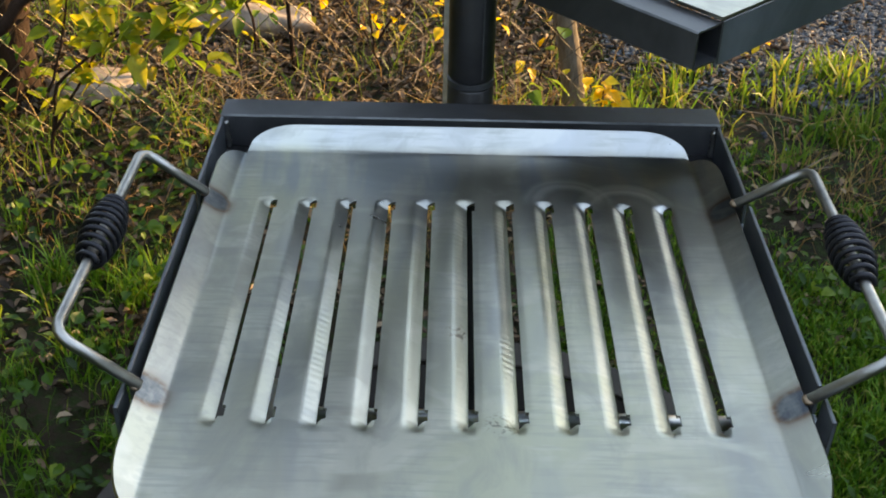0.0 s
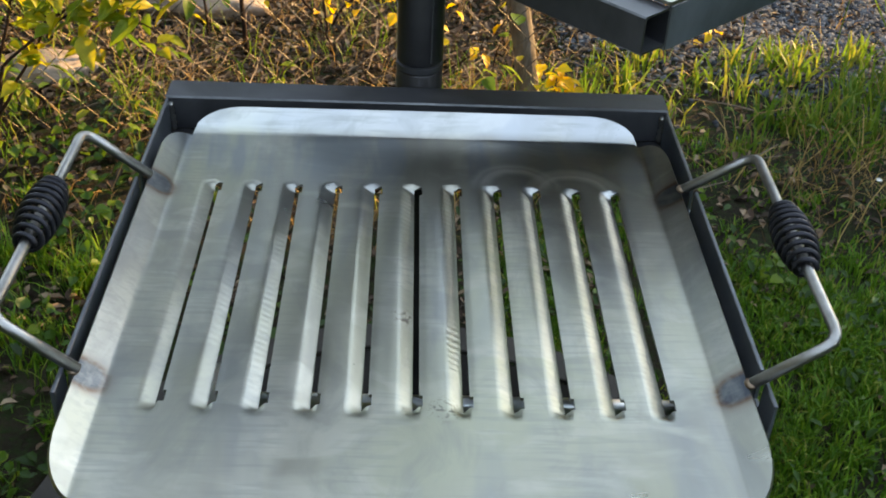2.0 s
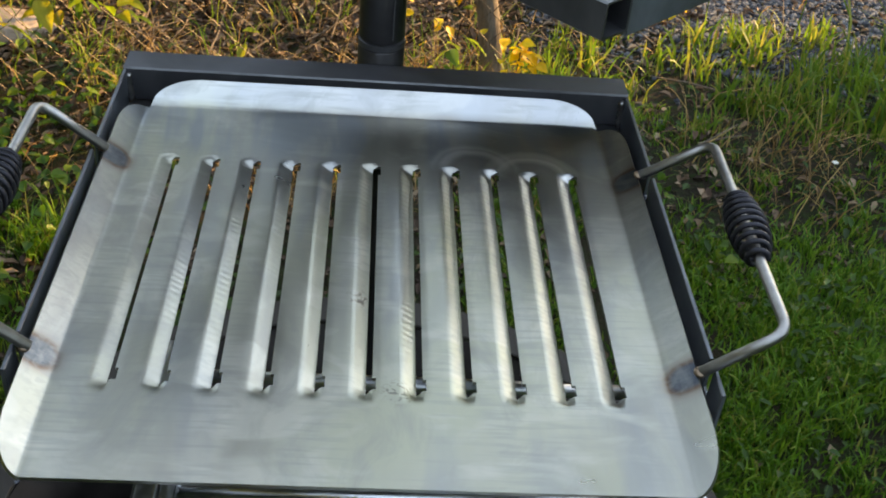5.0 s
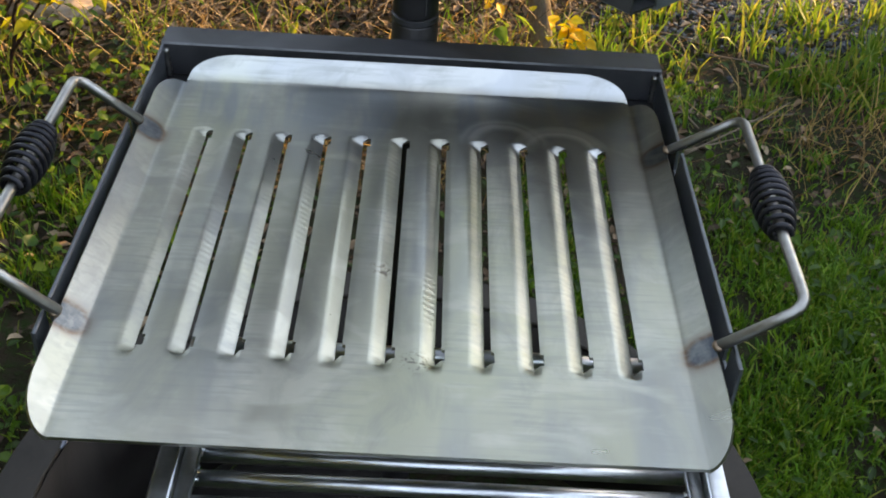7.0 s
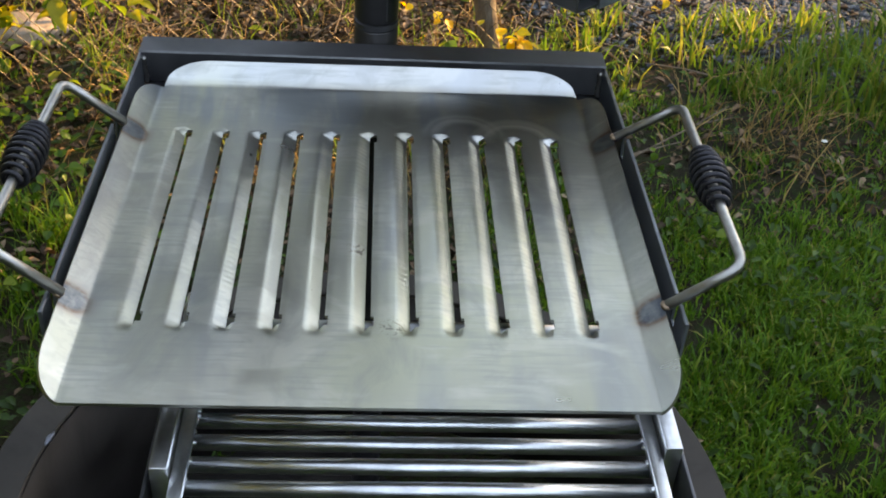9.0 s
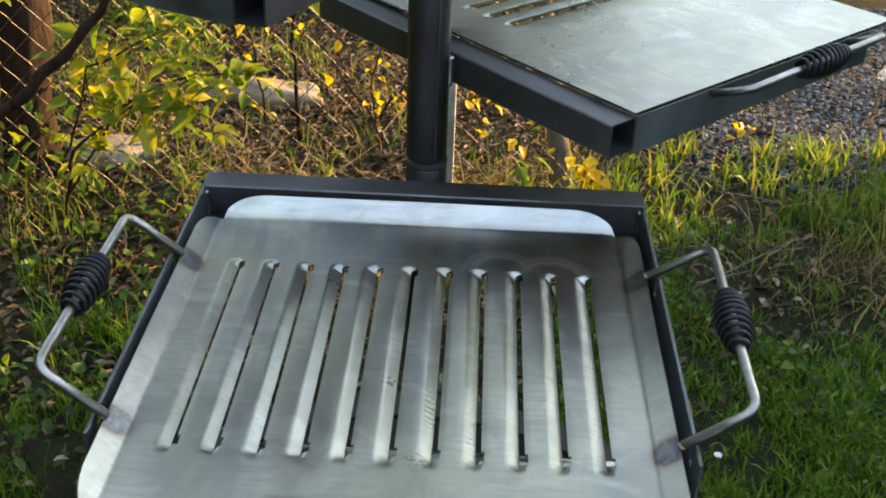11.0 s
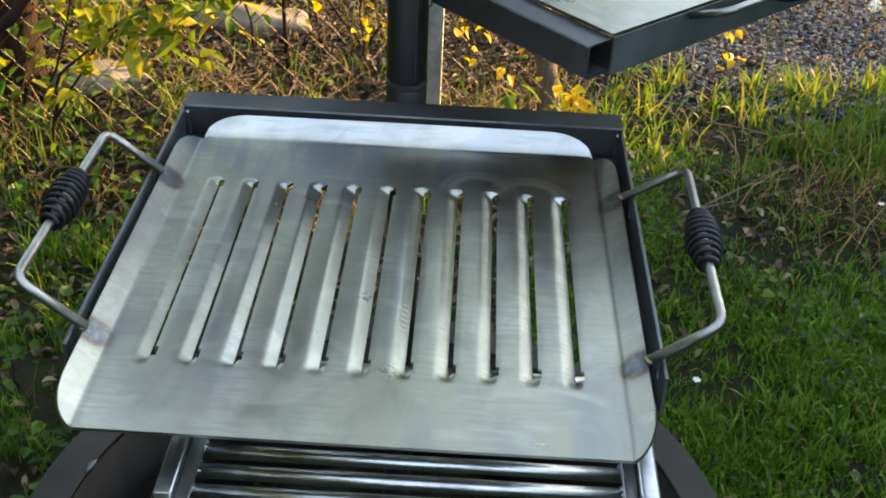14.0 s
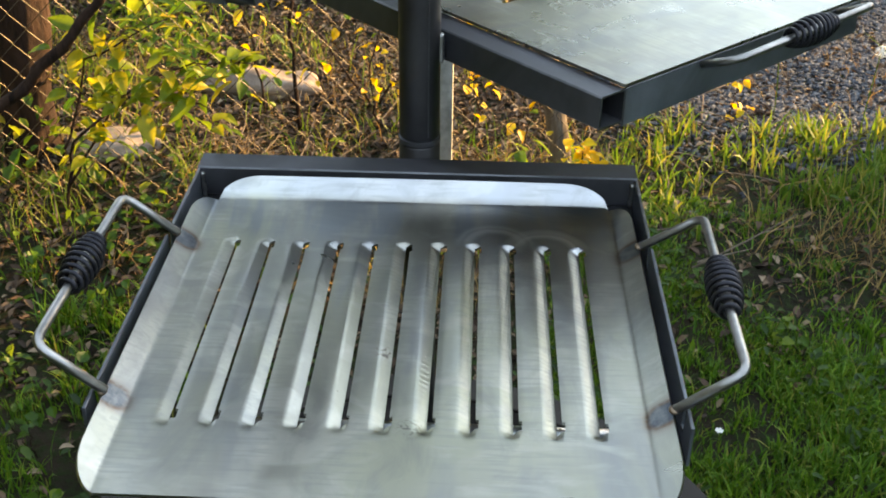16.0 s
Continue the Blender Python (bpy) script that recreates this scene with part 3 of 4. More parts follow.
def build_flat_griddle():
    """One half is plain, the other has pressed drain slots."""
    root = empty("flat_griddle", pose(PIPE[0], PIPE[1], 0.9735, 0, 0, TURN2), "pale brushed steel griddle, half plain, half slotted, on raised tray", "griddle")
    centres = [0.0138 + PITCH * i for i in range(6)]
    half, y0, y1, edge = 0.0024, -0.450, -0.1445, HALF + 0.0005
    xs = {-edge, edge, *np.linspace(-0.24, -0.04, 6).round(4).tolist()}
    for c in centres:
        for o in (half, 0.0036, 0.005, 0.007, 0.009, 0.0115, 0.014, 0.0164):
            xs |= {round(c - o, 6), round(c + o, 6)}
    xs = sorted(xs)
    ys = sorted({-0.56, -0.53, -0.5, -0.48, -0.466, -0.460, -0.456, -0.453, y0, -0.446, *np.linspace(-0.44, -0.156, 16).round(4).tolist(), -0.1505, -0.147, y1, -0.141, -0.138, -0.134, -0.128, -0.11, -0.09, -0.0625})

    def height(x, y):
        fade = max(0.0, 1 - max(0.0, y - y1, y0 - y) / 0.013)
        near = min(centres, key=lambda c: abs(x - c))
        d, right = abs(x - near), x > near
        width, drop = (0.006, 0.0004) if right else (0.014, 0.0055)
        t = max(0.0, 1 - (d - half) / width) if d > half else 1.0
        return 0.004 - drop * fade * fade * (3 - 2 * fade) * crease(t)

    bm = bmesh.new()
    grid = [[bm.verts.new((x, y, height(x, y))) for y in ys] for x in xs]
    for i in range(len(xs) - 1):
        for k in range(len(ys) - 1):
            cx, cy = (xs[i] + xs[i + 1]) / 2, (ys[k] + ys[k + 1]) / 2
            if y0 < cy < y1 and min(abs(cx - c) for c in centres) < half:
                continue
            bm.faces.new((grid[i][k], grid[i + 1][k], grid[i + 1][k + 1], grid[i][k + 1]))
    bmesh.ops.recalc_face_normals(bm, faces=bm.faces)
    if sum(f.normal.z for f in bm.faces) < 0:
        bmesh.ops.reverse_faces(bm, faces=bm.faces)
    plate = sharp(part("plate", bm, STEEL_PALE, root), 80)
    mod = plate.modifiers.new("thickness", "SOLIDIFY")
    mod.thickness, mod.offset, mod.material_offset = 0.0035, -1.0, 1
    plate.data.materials.append(STEEL_UNDER)
    for s in (-1, 1):
        handle_parts(root, s, -0.006, -0.192, -0.460, 0.265, 0.312, 0.014)


build_flat_griddle()


def build_fire_ring():
    root = empty("fire_ring", pose(0.0, -0.07, 0), "round steel fire ring with flat grey flange, sooty inside", "fire pit")
    part("wall", lathe([(0.424, 0.0), (0.424, 0.297), (0.420, 0.297), (0.420, 0.0)], 96, True), SOOT, root)
    sharp(part("flange", lathe([(0.421, 0.3), (0.472, 0.3), (0.474, 0.302), (0.474, 0.304), (0.472, 0.306), (0.422, 0.306), (0.420, 0.304)], 96, True), RING_STEEL, root))
    part("ash_floor", lathe([(0.001, 0.03), (0.2, 0.026), (0.419, 0.02)], 64), SOOT, root)
    for ang in (166.0, 3.0, 28.0, 200.0):
        bm = blob((0.004, 0.013, 0.003), ang, 0.4, 2)
        a = radians(ang)
        bmesh.ops.transform(bm, matrix=pose(0.42 * math.cos(a), 0.42 * math.sin(a), 0.306, 0, 0, ang), verts=bm.verts)
        part("weld_bead", bm, WELD, root)


def build_grate():
    root = empty("bar_grate", pose(0.0515, -0.38, 0.72), "bright round-bar cooking grate between two steel arms", "grate")
    for s in (-1, 1):
        x, end = s * 0.207, -0.028 if s < 0 else 0.0
        sharp(part("arm", box(x - 0.0075, x + 0.0075, end, 0.19, -0.034, 0.02, bevel=0.0014), ARM, root))
        a, c = sorted((s * 0.1985, s * 0.186))
        sharp(part("side_bar", box(a, c, -0.21, 0.19, 0.006, 0.0105, bevel=0.0012), ARM, root))
        # bright beads added to give the worn edges their highlight line
        for ex, ey, ez in ((x - s * 0.0072, end + 0.001, 0.0197), (s * 0.1865, -0.209, 0.0103)):
            part("worn_edge", sweep([(ex, ey, ez), (ex, 0.1, ez), (ex, 0.189, ez)], 0.0011, 6), BRIGHT, root, "thin bright bead for the worn edge's highlight")
        a, c = sorted((x + s * 0.010, x + s * 0.013))
        sharp(part("hanger_strip", box(a, c, -0.2, 0.19, -0.05, 0.004, bevel=0.001), SCALE, root))
    rng = random.Random(3)
    for k in range(17):
        y = 0.1645 - 0.0245 * k
        bm = sweep([(-0.187, y, 0.002), (0.187, y, 0.002)], 0.0067, 16)
        for s in (-1, 1):
            for _ in range(3):
                bmesh.ops.create_icosphere(bm, subdivisions=1, radius=rng.uniform(0.002, 0.0035), matrix=pose(s * 0.1855 + rng.uniform(-0.002, 0.002), y + rng.uniform(-0.006, 0.006), 0.008))
        part("bar", bm, BRIGHT, root)


build_fire_ring()
build_grate()


# ---- fence ----
def build_fence():
    y = 1.42
    root = empty("chain_link_fence", pose(0, y, 0), "galvanised chain-link fence with a steel angle post", "fence")
    bm = bmesh.new()
    slab(bm, -0.03, 0.017, -0.004, 0.0, -0.3, 1.3, 0.001)
    slab(bm, 0.013, 0.017, 0.0, 0.045, -0.3, 1.3, 0.001)
    sharp(part("post", bm, GALV, root, "flat grey galvanised angle post"))
    step, lo, hi = 0.0378, -0.03, 1.15
    wires = bmesh.new()
    n = int((hi - lo) / step)
    for c in range(-60, 12):
        pts = []
        for k in range(n + 1):
            side = (k + c) % 2
            x = (c + side) * step
            pts.append((x, 0.0025 * (1 if side else -1) + 0.012 * math.sin(1.3 * x), lo + k * step))
        sweep(rounded(pts, 0.004, 1), 0.00105, 4, False, wires)
    part("wire_mesh", wires, FENCE_WIRE, root, "thin diamond wire mesh")


build_fence()


# ---- plants, stones and litter ----
def strip_mesh(name, verts, faces, material, label, category):
    me = bpy.data.meshes.new(name)
    me.from_pydata(verts, [], faces)
    return tagged(dress(name, me, material), label, category, kind="stuff")


def blades(rng, x, y, h, w, lean):
    """Grass blades standing at x, y: three cross rows and a tip each."""
    n = len(x)
    a, b = rng.uniform(0, 2 * np.pi, n), rng.uniform(0, 2 * np.pi, n)
    z = ground_zs(x, y) - 0.005
    dx, dy = np.cos(a) * w / 2, np.sin(a) * w / 2
    lx, ly = np.cos(b) * lean * h, np.sin(b) * lean * h
    rows = []
    for f, g, ww in ((0.0, 0.0, 0.8), (0.4, 0.16, 1.0), (0.75, 0.56, 0.7)):
        for s in (-1, 1):
            rows.append(np.stack([x + lx * g + s * dx * ww, y + ly * g + s * dy * ww, z + h * f * (1 - 0.25 * lean * g)], 1))
    rows.append(np.stack([x + lx, y + ly, z + h * (1 - 0.3 * lean)], 1))
    v = np.stack(rows, 1).reshape(-1, 3)
    base = np.arange(n) * 7
    quads = np.concatenate([np.stack([base, base + 1, base + 3, base + 2], 1), np.stack([base + 2, base + 3, base + 5, base + 4], 1)])
    tris = np.stack([base + 4, base + 5, base + 6], 1)
    return v.tolist(), quads.tolist() + tris.tolist()


def scatter(rng, n, x0, x1, y0, y1, keep):
    x, y = rng.uniform(x0, x1, n), rng.uniform(y0, y1, n)
    ok = rng.uniform(0, 1, n) < keep(x, y)
    ok &= np.hypot(x, y + 0.07) > 0.43
    return x[ok], y[ok]


def patch(x, y, s, k):
    return 0.5 + 0.25 * (np.sin(s * x + k) * np.cos(s * 0.83 * y + 2 * k) + np.sin(s * 1.9 * x + s * 1.3 * y + 3 * k) * 0.8 + np.sin(s * 0.6 * y - s * 1.7 * x + k) * 0.6)


def leaves_flat(rng, x, y, z, size, tilt, fold=0.25, long=1.5):
    """Small folded leaves: a diamond with a mid rib, six points each."""
    n = len(x)
    a, t = rng.uniform(0, 2 * np.pi, n), rng.uniform(-tilt, tilt, n)
    ca, sa, ct, st = np.cos(a), np.sin(a), np.cos(t), np.sin(t)
    shape = [(-0.5, 0, 0), (-0.15, 0.36, 1), (0.25, 0.28, 1), (0.5, 0, 0), (0.25, -0.28, 1), (-0.15, -0.36, 1)]
    rows = []
    for u, v, up in shape:
        px, py, pz = u * size * long, v * size, up * fold * size
        qx, qz = px * ct - pz * st, px * st + pz * ct
        rows.append(np.stack([x + qx * ca - py * sa, y + qx * sa + py * ca, z + qz], 1))
    v = np.stack(rows, 1).reshape(-1, 3)
    b = np.arange(n) * 6
    return v.tolist(), np.concatenate([np.stack([b, b + 3, b + 2, b + 1], 1), np.stack([b, b + 5, b + 4, b + 3], 1)]).tolist()


def build_grass():
    rng = np.random.default_rng(4)
    bare = lambda x, y: np.clip(np.hypot((x - 0.86) / 0.45, (y - 1.22) / 0.3) ** 2 * 0.8, 0.12, 1)

    def tufts(n, per, x0, x1, y0, y1, keep, size, lo, hi):
        """Blades in tufts: their places and heights."""
        cx, cy = scatter(rng, n, x0, x1, y0, y1, keep)
        many = rng.integers(per // 2, per * 2, len(cx))
        tx, ty = np.repeat(cx, many) + rng.normal(0, size, many.sum()), np.repeat(cy, many) + rng.normal(0, size, many.sum())
        return tx, ty, np.repeat(rng.uniform(lo, hi, len(cx)), many) * rng.uniform(0.55, 1.1, many.sum())

    # the mown lawn: fine short blades, thick in some places and thin in others, with taller tufts
    x, y = scatter(rng, 120000, 0.2, 1.9, -0.4, 1.65, lambda x, y: np.clip(patch(x, y, 7.0, 1) * 2.6 - 0.8, 0.05, 1) * bare(x, y) * np.where(y > 1.35, 0.45, 1))
    h = rng.uniform(0.015, 0.05, len(x))
    for at in (tufts(1500, 22, 0.2, 1.8, -0.3, 1.3, lambda x, y: np.clip(patch(x, y, 4.0, 6) * 2 - 0.6, 0.05, 1) * bare(x, y), 0.016, 0.03, 0.068),
               tufts(620, 18, -1.7, -0.2, -0.3, 1.2, lambda x, y: np.where(y < 0.75, 0.55, 0.12), 0.02, 0.04, 0.12),
               tufts(6, 40, -0.82, -0.6, 0.76, 0.95, lambda x, y: 1.0 + 0 * x, 0.02, 0.08, 0.13)):
        x, y, h = np.append(x, at[0]), np.append(y, at[1]), np.append(h, at[2])
    n = len(x)
    strip_mesh("lawn_grass", *blades(rng, x, y, h, rng.uniform(0.002, 0.0052, n), rng.uniform(0.15, 0.9, n)), LAWN, "lush green lawn grass in uneven tufts", "grass")
    x, y = scatter(rng, 60000, -5.0, 6.0, -5.5, 5.0, lambda x, y: np.where((x > -2.0) & (x < 1.8) & (y > -0.4), 0.0, np.where((x > 0.4) & (y > 1.9), 0.0, 1.0)))
    n = len(x)
    strip_mesh("lawn_grass", *blades(rng, x, y, rng.uniform(0.03, 0.1, n), rng.uniform(0.006, 0.014, n), rng.uniform(0.3, 1.1, n)), LAWN, "short green lawn grass round the plot", "grass")
    x, y, h = tufts(165, 12, 0.35, 2.0, 1.42, 2.2, lambda x, y: np.clip(1.15 - np.abs(y - 1.72 - 0.08 * x) / 0.4, 0.04, 1), 0.026, 0.05, 0.16)
    more = tufts(12, 20, 1.15, 1.9, 1.4, 1.9, lambda x, y: 1.0 + 0 * x, 0.03, 0.14, 0.26)
    x, y, h = np.append(x, more[0]), np.append(y, more[1]), np.append(h, more[2])
    x, y, h = np.append(x, rng.uniform(1.12, 1.5, 16)), np.append(y, rng.uniform(1.6, 1.95, 16)), np.append(h, rng.uniform(0.28, 0.42, 16))
    n = len(x)
    strip_mesh("tall_grass", *blades(rng, x, y, h, rng.uniform(0.004, 0.0095, n), rng.uniform(0.05, 0.9, n)), TALL, "tall bright green grass along the gravel edge", "grass")
    x, y = scatter(rng, 7000, -2.1, 0.45, 1.15, 3.4, lambda x, y: np.clip(patch(x, y, 7.0, 3) * 1.7 - 0.55, 0, 1) * np.where((x > -0.9) & (y > 1.65), 0.4, 1) * np.where((x < -0.6) & (y < 1.6), 0.9, 1))
    n = len(x)
    strip_mesh("fence_grass", *blades(rng, x, y, rng.uniform(0.06, 0.2, n), rng.uniform(0.002, 0.0042, n), rng.uniform(0.2, 0.8, n)), TALL, "tufts of grass along the fence", "grass")
    x, y = scatter(rng, 26000, -2.0, 1.5, 1.0, 2.9, lambda x, y: np.clip(patch(x, y, 5.0, 5) * 1.5 - 0.3, 0.05, 1) * np.where(x > 0.4, 0.06 + 0.32 * (1 - bare(x, y)), np.where(y > 1.75, 0.3, 1)) * np.where((x < -0.7) & (y < 1.75), 0.2, 0.6))
    mx, my = rng.normal(0.98, 0.16, 110), rng.normal(1.42, 0.09, 110)
    x, y = np.append(x, mx), np.append(y, my)
    n = len(x)
    strip_mesh("dry_grass", *blades(rng, x, y, rng.uniform(0.04, 0.17, n), rng.uniform(0.0015, 0.0035, n), rng.uniform(0.6, 1.5, n)), DRY, "dry straw-coloured grass by the fence", "grass")
    x, y = scatter(rng, 16000, -1.9, 1.8, -0.3, 1.7, lambda x, y: np.clip(patch(x, y, 6.0, 8) * 1.6 - 0.45, 0, 1) * np.where((x < 0) & (y > 0.75), 0.35, 0.6))
    n = len(x)
    strip_mesh("broadleaf_weeds", *leaves_flat(rng, x, y, ground_zs(x, y) + rng.uniform(0.01, 0.07, n), np.where(x < 0, rng.uniform(0.009, 0.03, n), rng.uniform(0.007, 0.021, n)), 0.7), WEED, "low broad-leaved green weeds", "weeds")
    x, y = scatter(rng, 7000, -2.2, -0.3, 1.45, 3.4, lambda x, y: np.clip(patch(x, y, 4.0, 11) * 2.0 - 0.75, 0, 1) * np.clip((-0.72 - x) * 5, 0.04, 1))
    n = len(x)
    strip_mesh("undergrowth", *leaves_flat(rng, x, y, ground_zs(x, y) + rng.uniform(0.02, 1, n) ** 1.3 * 0.26, rng.uniform(0.018, 0.045, n), 1.0), UNDER, "sunlit yellow-green leafy undergrowth behind the fence", "undergrowth")
    n = 260
    x, y = rng.uniform(-1.6, 1.0, n), rng.uniform(1.2, 3.0, n)
    bm = bmesh.new()
    for px, py, a, ln in zip(x, y, rng.uniform(0, 3.14, n), rng.uniform(0.06, 0.3, n)):
        z = ground_z(px, py) + 0.012
        d = Vector((math.cos(a), math.sin(a), rng.uniform(-0.1, 0.35))) * ln
        sweep([Vector((px, py, z)), Vector((px, py, z)) + d * 0.5 + Vector((0.01, 0, 0.004)), Vector((px, py, z)) + d], [0.0028, 0.0022, 0.0012], 5, False, bm)
    me = bpy.data.meshes.new("fallen_twigs")
    bm.to_mesh(me)
    bm.free()
    tagged(dress("fallen_twigs", me, BARK_GREY), "thin dry twigs lying in the leaf litter", "twigs", kind="stuff")
    x, y = scatter(rng, 40000, -2.1, 1.6, 0.0, 3.4, lambda x, y: np.where(y > 1.6, 1.0, np.where(y > 0.75, 0.5, 0.16)) * np.where(x > 0.45, 0.2 + 0.4 * (1 - bare(x, y)), 1))
    n = len(x)
    strip_mesh("leaf_litter", *leaves_flat(rng, x, y, ground_zs(x, y) + rng.uniform(0.0, 0.02, n), rng.uniform(0.009, 0.025, n), 0.8, 0.35), LITTER, "dead brown leaf litter on the soil", "leaf litter")


def build_gravel():
    rng = np.random.default_rng(9)
    n = 38000
    x, y = rng.uniform(0.45, 2.4, n), rng.uniform(1.55, 3.7, n)
    ok = rng.uniform(0, 1, n) < np.clip((y - 1.85 - 0.45 * np.clip(1.2 - x, 0, 2)) * 2.2 + 0.4, 0.03, 1)
    x, y = x[ok], y[ok]
    n = len(x)
    bm = bmesh.new()
    bmesh.ops.create_icosphere(bm, subdivisions=1, radius=1)
    base = np.array([v.co[:] for v in bm.verts])
    tri = np.array([[v.index for v in f.verts] for f in bm.faces])
    bm.free()
    r = rng.uniform(0.004, 0.0105, n)
    size = r[:, None] * rng.uniform(0.6, 1.3, (n, 3)) * np.array([1.2, 1.0, 0.7])
    v = base[None] * size[:, None] * rng.uniform(0.75, 1.2, (n, len(base), 1))
    a = rng.uniform(0, 6.28, n)
    c, s = np.cos(a)[:, None], np.sin(a)[:, None]
    vx, vy = v[..., 0] * c - v[..., 1] * s, v[..., 0] * s + v[..., 1] * c
    v = np.stack([vx + x[:, None], vy + y[:, None], v[..., 2] + (ground_zs(x, y) + 0.004)[:, None]], -1).reshape(-1, 3)
    f = (tri[None] + (np.arange(n) * len(base))[:, None, None]).reshape(-1, 3)
    me = bpy.data.meshes.new("gravel")
    me.from_pydata(v.tolist(), [], f.tolist())
    tagged(dress("gravel", me, GRAVEL, None, "", False), "loose grey crushed gravel behind the grass", "gravel", kind="stuff")


build_grass()
build_gravel()


def leaf_mesh(length, width, seed):
    rng = random.Random(seed)
    bm = bmesh.new()
    rows = []
    n = 7
    for k in range(n + 1):
        t = k / n
        w = width * (math.sin(math.pi * t ** 0.75) ** 0.9) / 2 if 0 < k < n else 0.0006
        droop = -0.25 * length * t * t
        rows.append([bm.verts.new((s * w, length * t, droop + abs(s) * w * 0.35 + rng.uniform(-1, 1) * 0.0012)) for s in (-1, -0.5, 0, 0.5, 1)])
    for a, b in zip(rows, rows[1:]):
        for k in range(4):
            bm.faces.new((a[k], a[k + 1], b[k + 1], b[k]))
    me = bpy.data.meshes.new("leaf")
    bm.to_mesh(me)
    bm.free()
    me.shade_smooth()
    return me


ROUND = []
for k in range(3):
    me = leaf_mesh(0.018 + 0.0035 * k, 0.017 + 0.003 * k, 40 + k)
    me.materials.append(SPROUT)
    ROUND.append(me)
LEAVES = []
for k in range(4):
    me = leaf_mesh(0.048 + 0.007 * k, 0.025 + 0.003 * k, k)
    me.materials.append(LEAF)
    LEAVES.append(me)
YLEAVES = []
for k in range(3):
    me = leaf_mesh(0.023 + 0.005 * k, 0.019 + 0.003 * k, 20 + k)
    me.materials.append(YELLOW)
    YLEAVES.append(me)


def leaf_on(root, me, p, rng):
    ob = new("leaf", me)
    ob.parent = root
    ob.matrix_basis = Matrix.Translation(p) @ pose(0, 0, 0, rng.uniform(-50, 30), rng.uniform(-35, 35), rng.uniform(0, 360)) @ Matrix.Scale(rng.uniform(0.75, 1.3), 4)
    return ob


def build_sapling(name, base, stems, count, meshes, label, seed, spread=0.05, category="shrub", start=0.33):
    rng = random.Random(seed)
    root = empty(name, pose(base[0], base[1], ground_z(base[0], base[1])), label, category)
    bm = bmesh.new()
    tips = []
    for pts, r in stems:
        fine = []
        for a, b in zip(pts, pts[1:]):
            for k in range(6):
                fine.append(Vector(a).lerp(Vector(b), k / 6) + Vector((rng.uniform(-1, 1), rng.uniform(-1, 1), rng.uniform(-1, 1))) * 0.006)
        fine.append(Vector(pts[-1]))
        sweep(fine, [r * (1 - 0.7 * k / len(fine)) for k in range(len(fine))], 6, True, bm)
        tips += fine[int(len(fine) * start):]
    part("stem", bm, BARK, root)
    for k in range(count):
        p = rng.choice(tips) + Vector((rng.gauss(0, spread), rng.gauss(0, spread), rng.gauss(0, spread)))
        leaf_on(root, rng.choice(meshes), p, rng)
    return root


build_sapling("shrub", (-0.95, 1.36), [([(0, 0, 0), (0.05, 0, 0.22), (0.22, 0, 0.36), (0.40, -0.02, 0.33)], 0.005), ([(0.02, 0, 0.1), (0.16, 0.02, 0.33), (0.33, 0.03, 0.42), (0.5, 0, 0.44)], 0.004), ([(0.03, 0, 0.2), (0.1, 0.05, 0.42), (0.3, 0.06, 0.52)], 0.004)], 150, LEAVES, "young leafy shrub with sunlit fresh green leaves", 3, 0.036)
build_sapling("shrub", (-1.45, 1.40), [([(0, 0, 0), (0.1, 0, 0.4), (0.22, 0, 0.62), (0.42, 0, 0.66)], 0.006), ([(0.05, 0, 0.3), (0.1, 0.05, 0.6), (0.3, 0.06, 0.74)], 0.004)], 75, LEAVES, "taller leafy shrub against the brown tree trunk", 13, 0.05)
build_sapling("yellow_shrub", (-0.22, 2.0), [([(0, 0, 0), (-0.02, 0, 0.2), (0.02, 0, 0.42)], 0.004), ([(-0.02, 0, 0.1), (-0.16, 0.02, 0.3), (-0.25, 0, 0.42)], 0.004), ([(0.0, 0, 0.1), (0.12, 0.02, 0.25), (0.3, 0, 0.3)], 0.004)], 48, YLEAVES, "thin twigs with small glowing yellow leaves", 5, 0.045)
build_sapling("sapling", (-0.46, 2.02), [([(0, 0, 0), (-0.01, 0, 0.3), (0.02, 0, 0.7), (0.0, 0, 1.1)], 0.0075), ([(-0.12, 0.1, 0), (-0.14, 0.08, 0.25), (-0.2, 0.05, 0.5)], 0.005)], 22, YLEAVES + LEAVES, "thin red-brown sapling stem with a few turning leaves", 17, 0.05, "sapling", 0.3)
build_sapling("yellow_shrub", (0.06, 1.86), [([(0, 0, 0), (0.02, 0, 0.15), (0.0, 0, 0.25)], 0.003), ([(0, 0, 0), (0.12, 0, 0.1), (0.2, 0, 0.2)], 0.003)], 18, YLEAVES, "thin twigs with small glowing yellow leaves", 25, 0.03, "shrub", 0.4)
build_sapling("yellow_shrub", (0.322, 1.38), [([(0, 0, 0), (0.0, 0, 0.12), (0.012, 0, 0.238)], 0.004)], 26, YLEAVES, "small sprout with bright yellow leaves", 6, 0.022, "shrub", 0.85)
build_sapling("yellow_shrub", (0.87, 2.2), [([(0, 0, 0), (0.0, 0, 0.06), (0.012, 0, 0.11)], 0.003)], 9, YLEAVES, "low sprout with pale yellow leaves at the gravel edge", 61, 0.03, "shrub", 0.5)
build_sapling("sprout", (0.2, 1.5), [([(0, 0, 0), (0.0, 0, 0.2), (0.03, 0, 0.36)], 0.003)], 14, LEAVES, "green sprout beside the slim tree trunk", 8, 0.03)
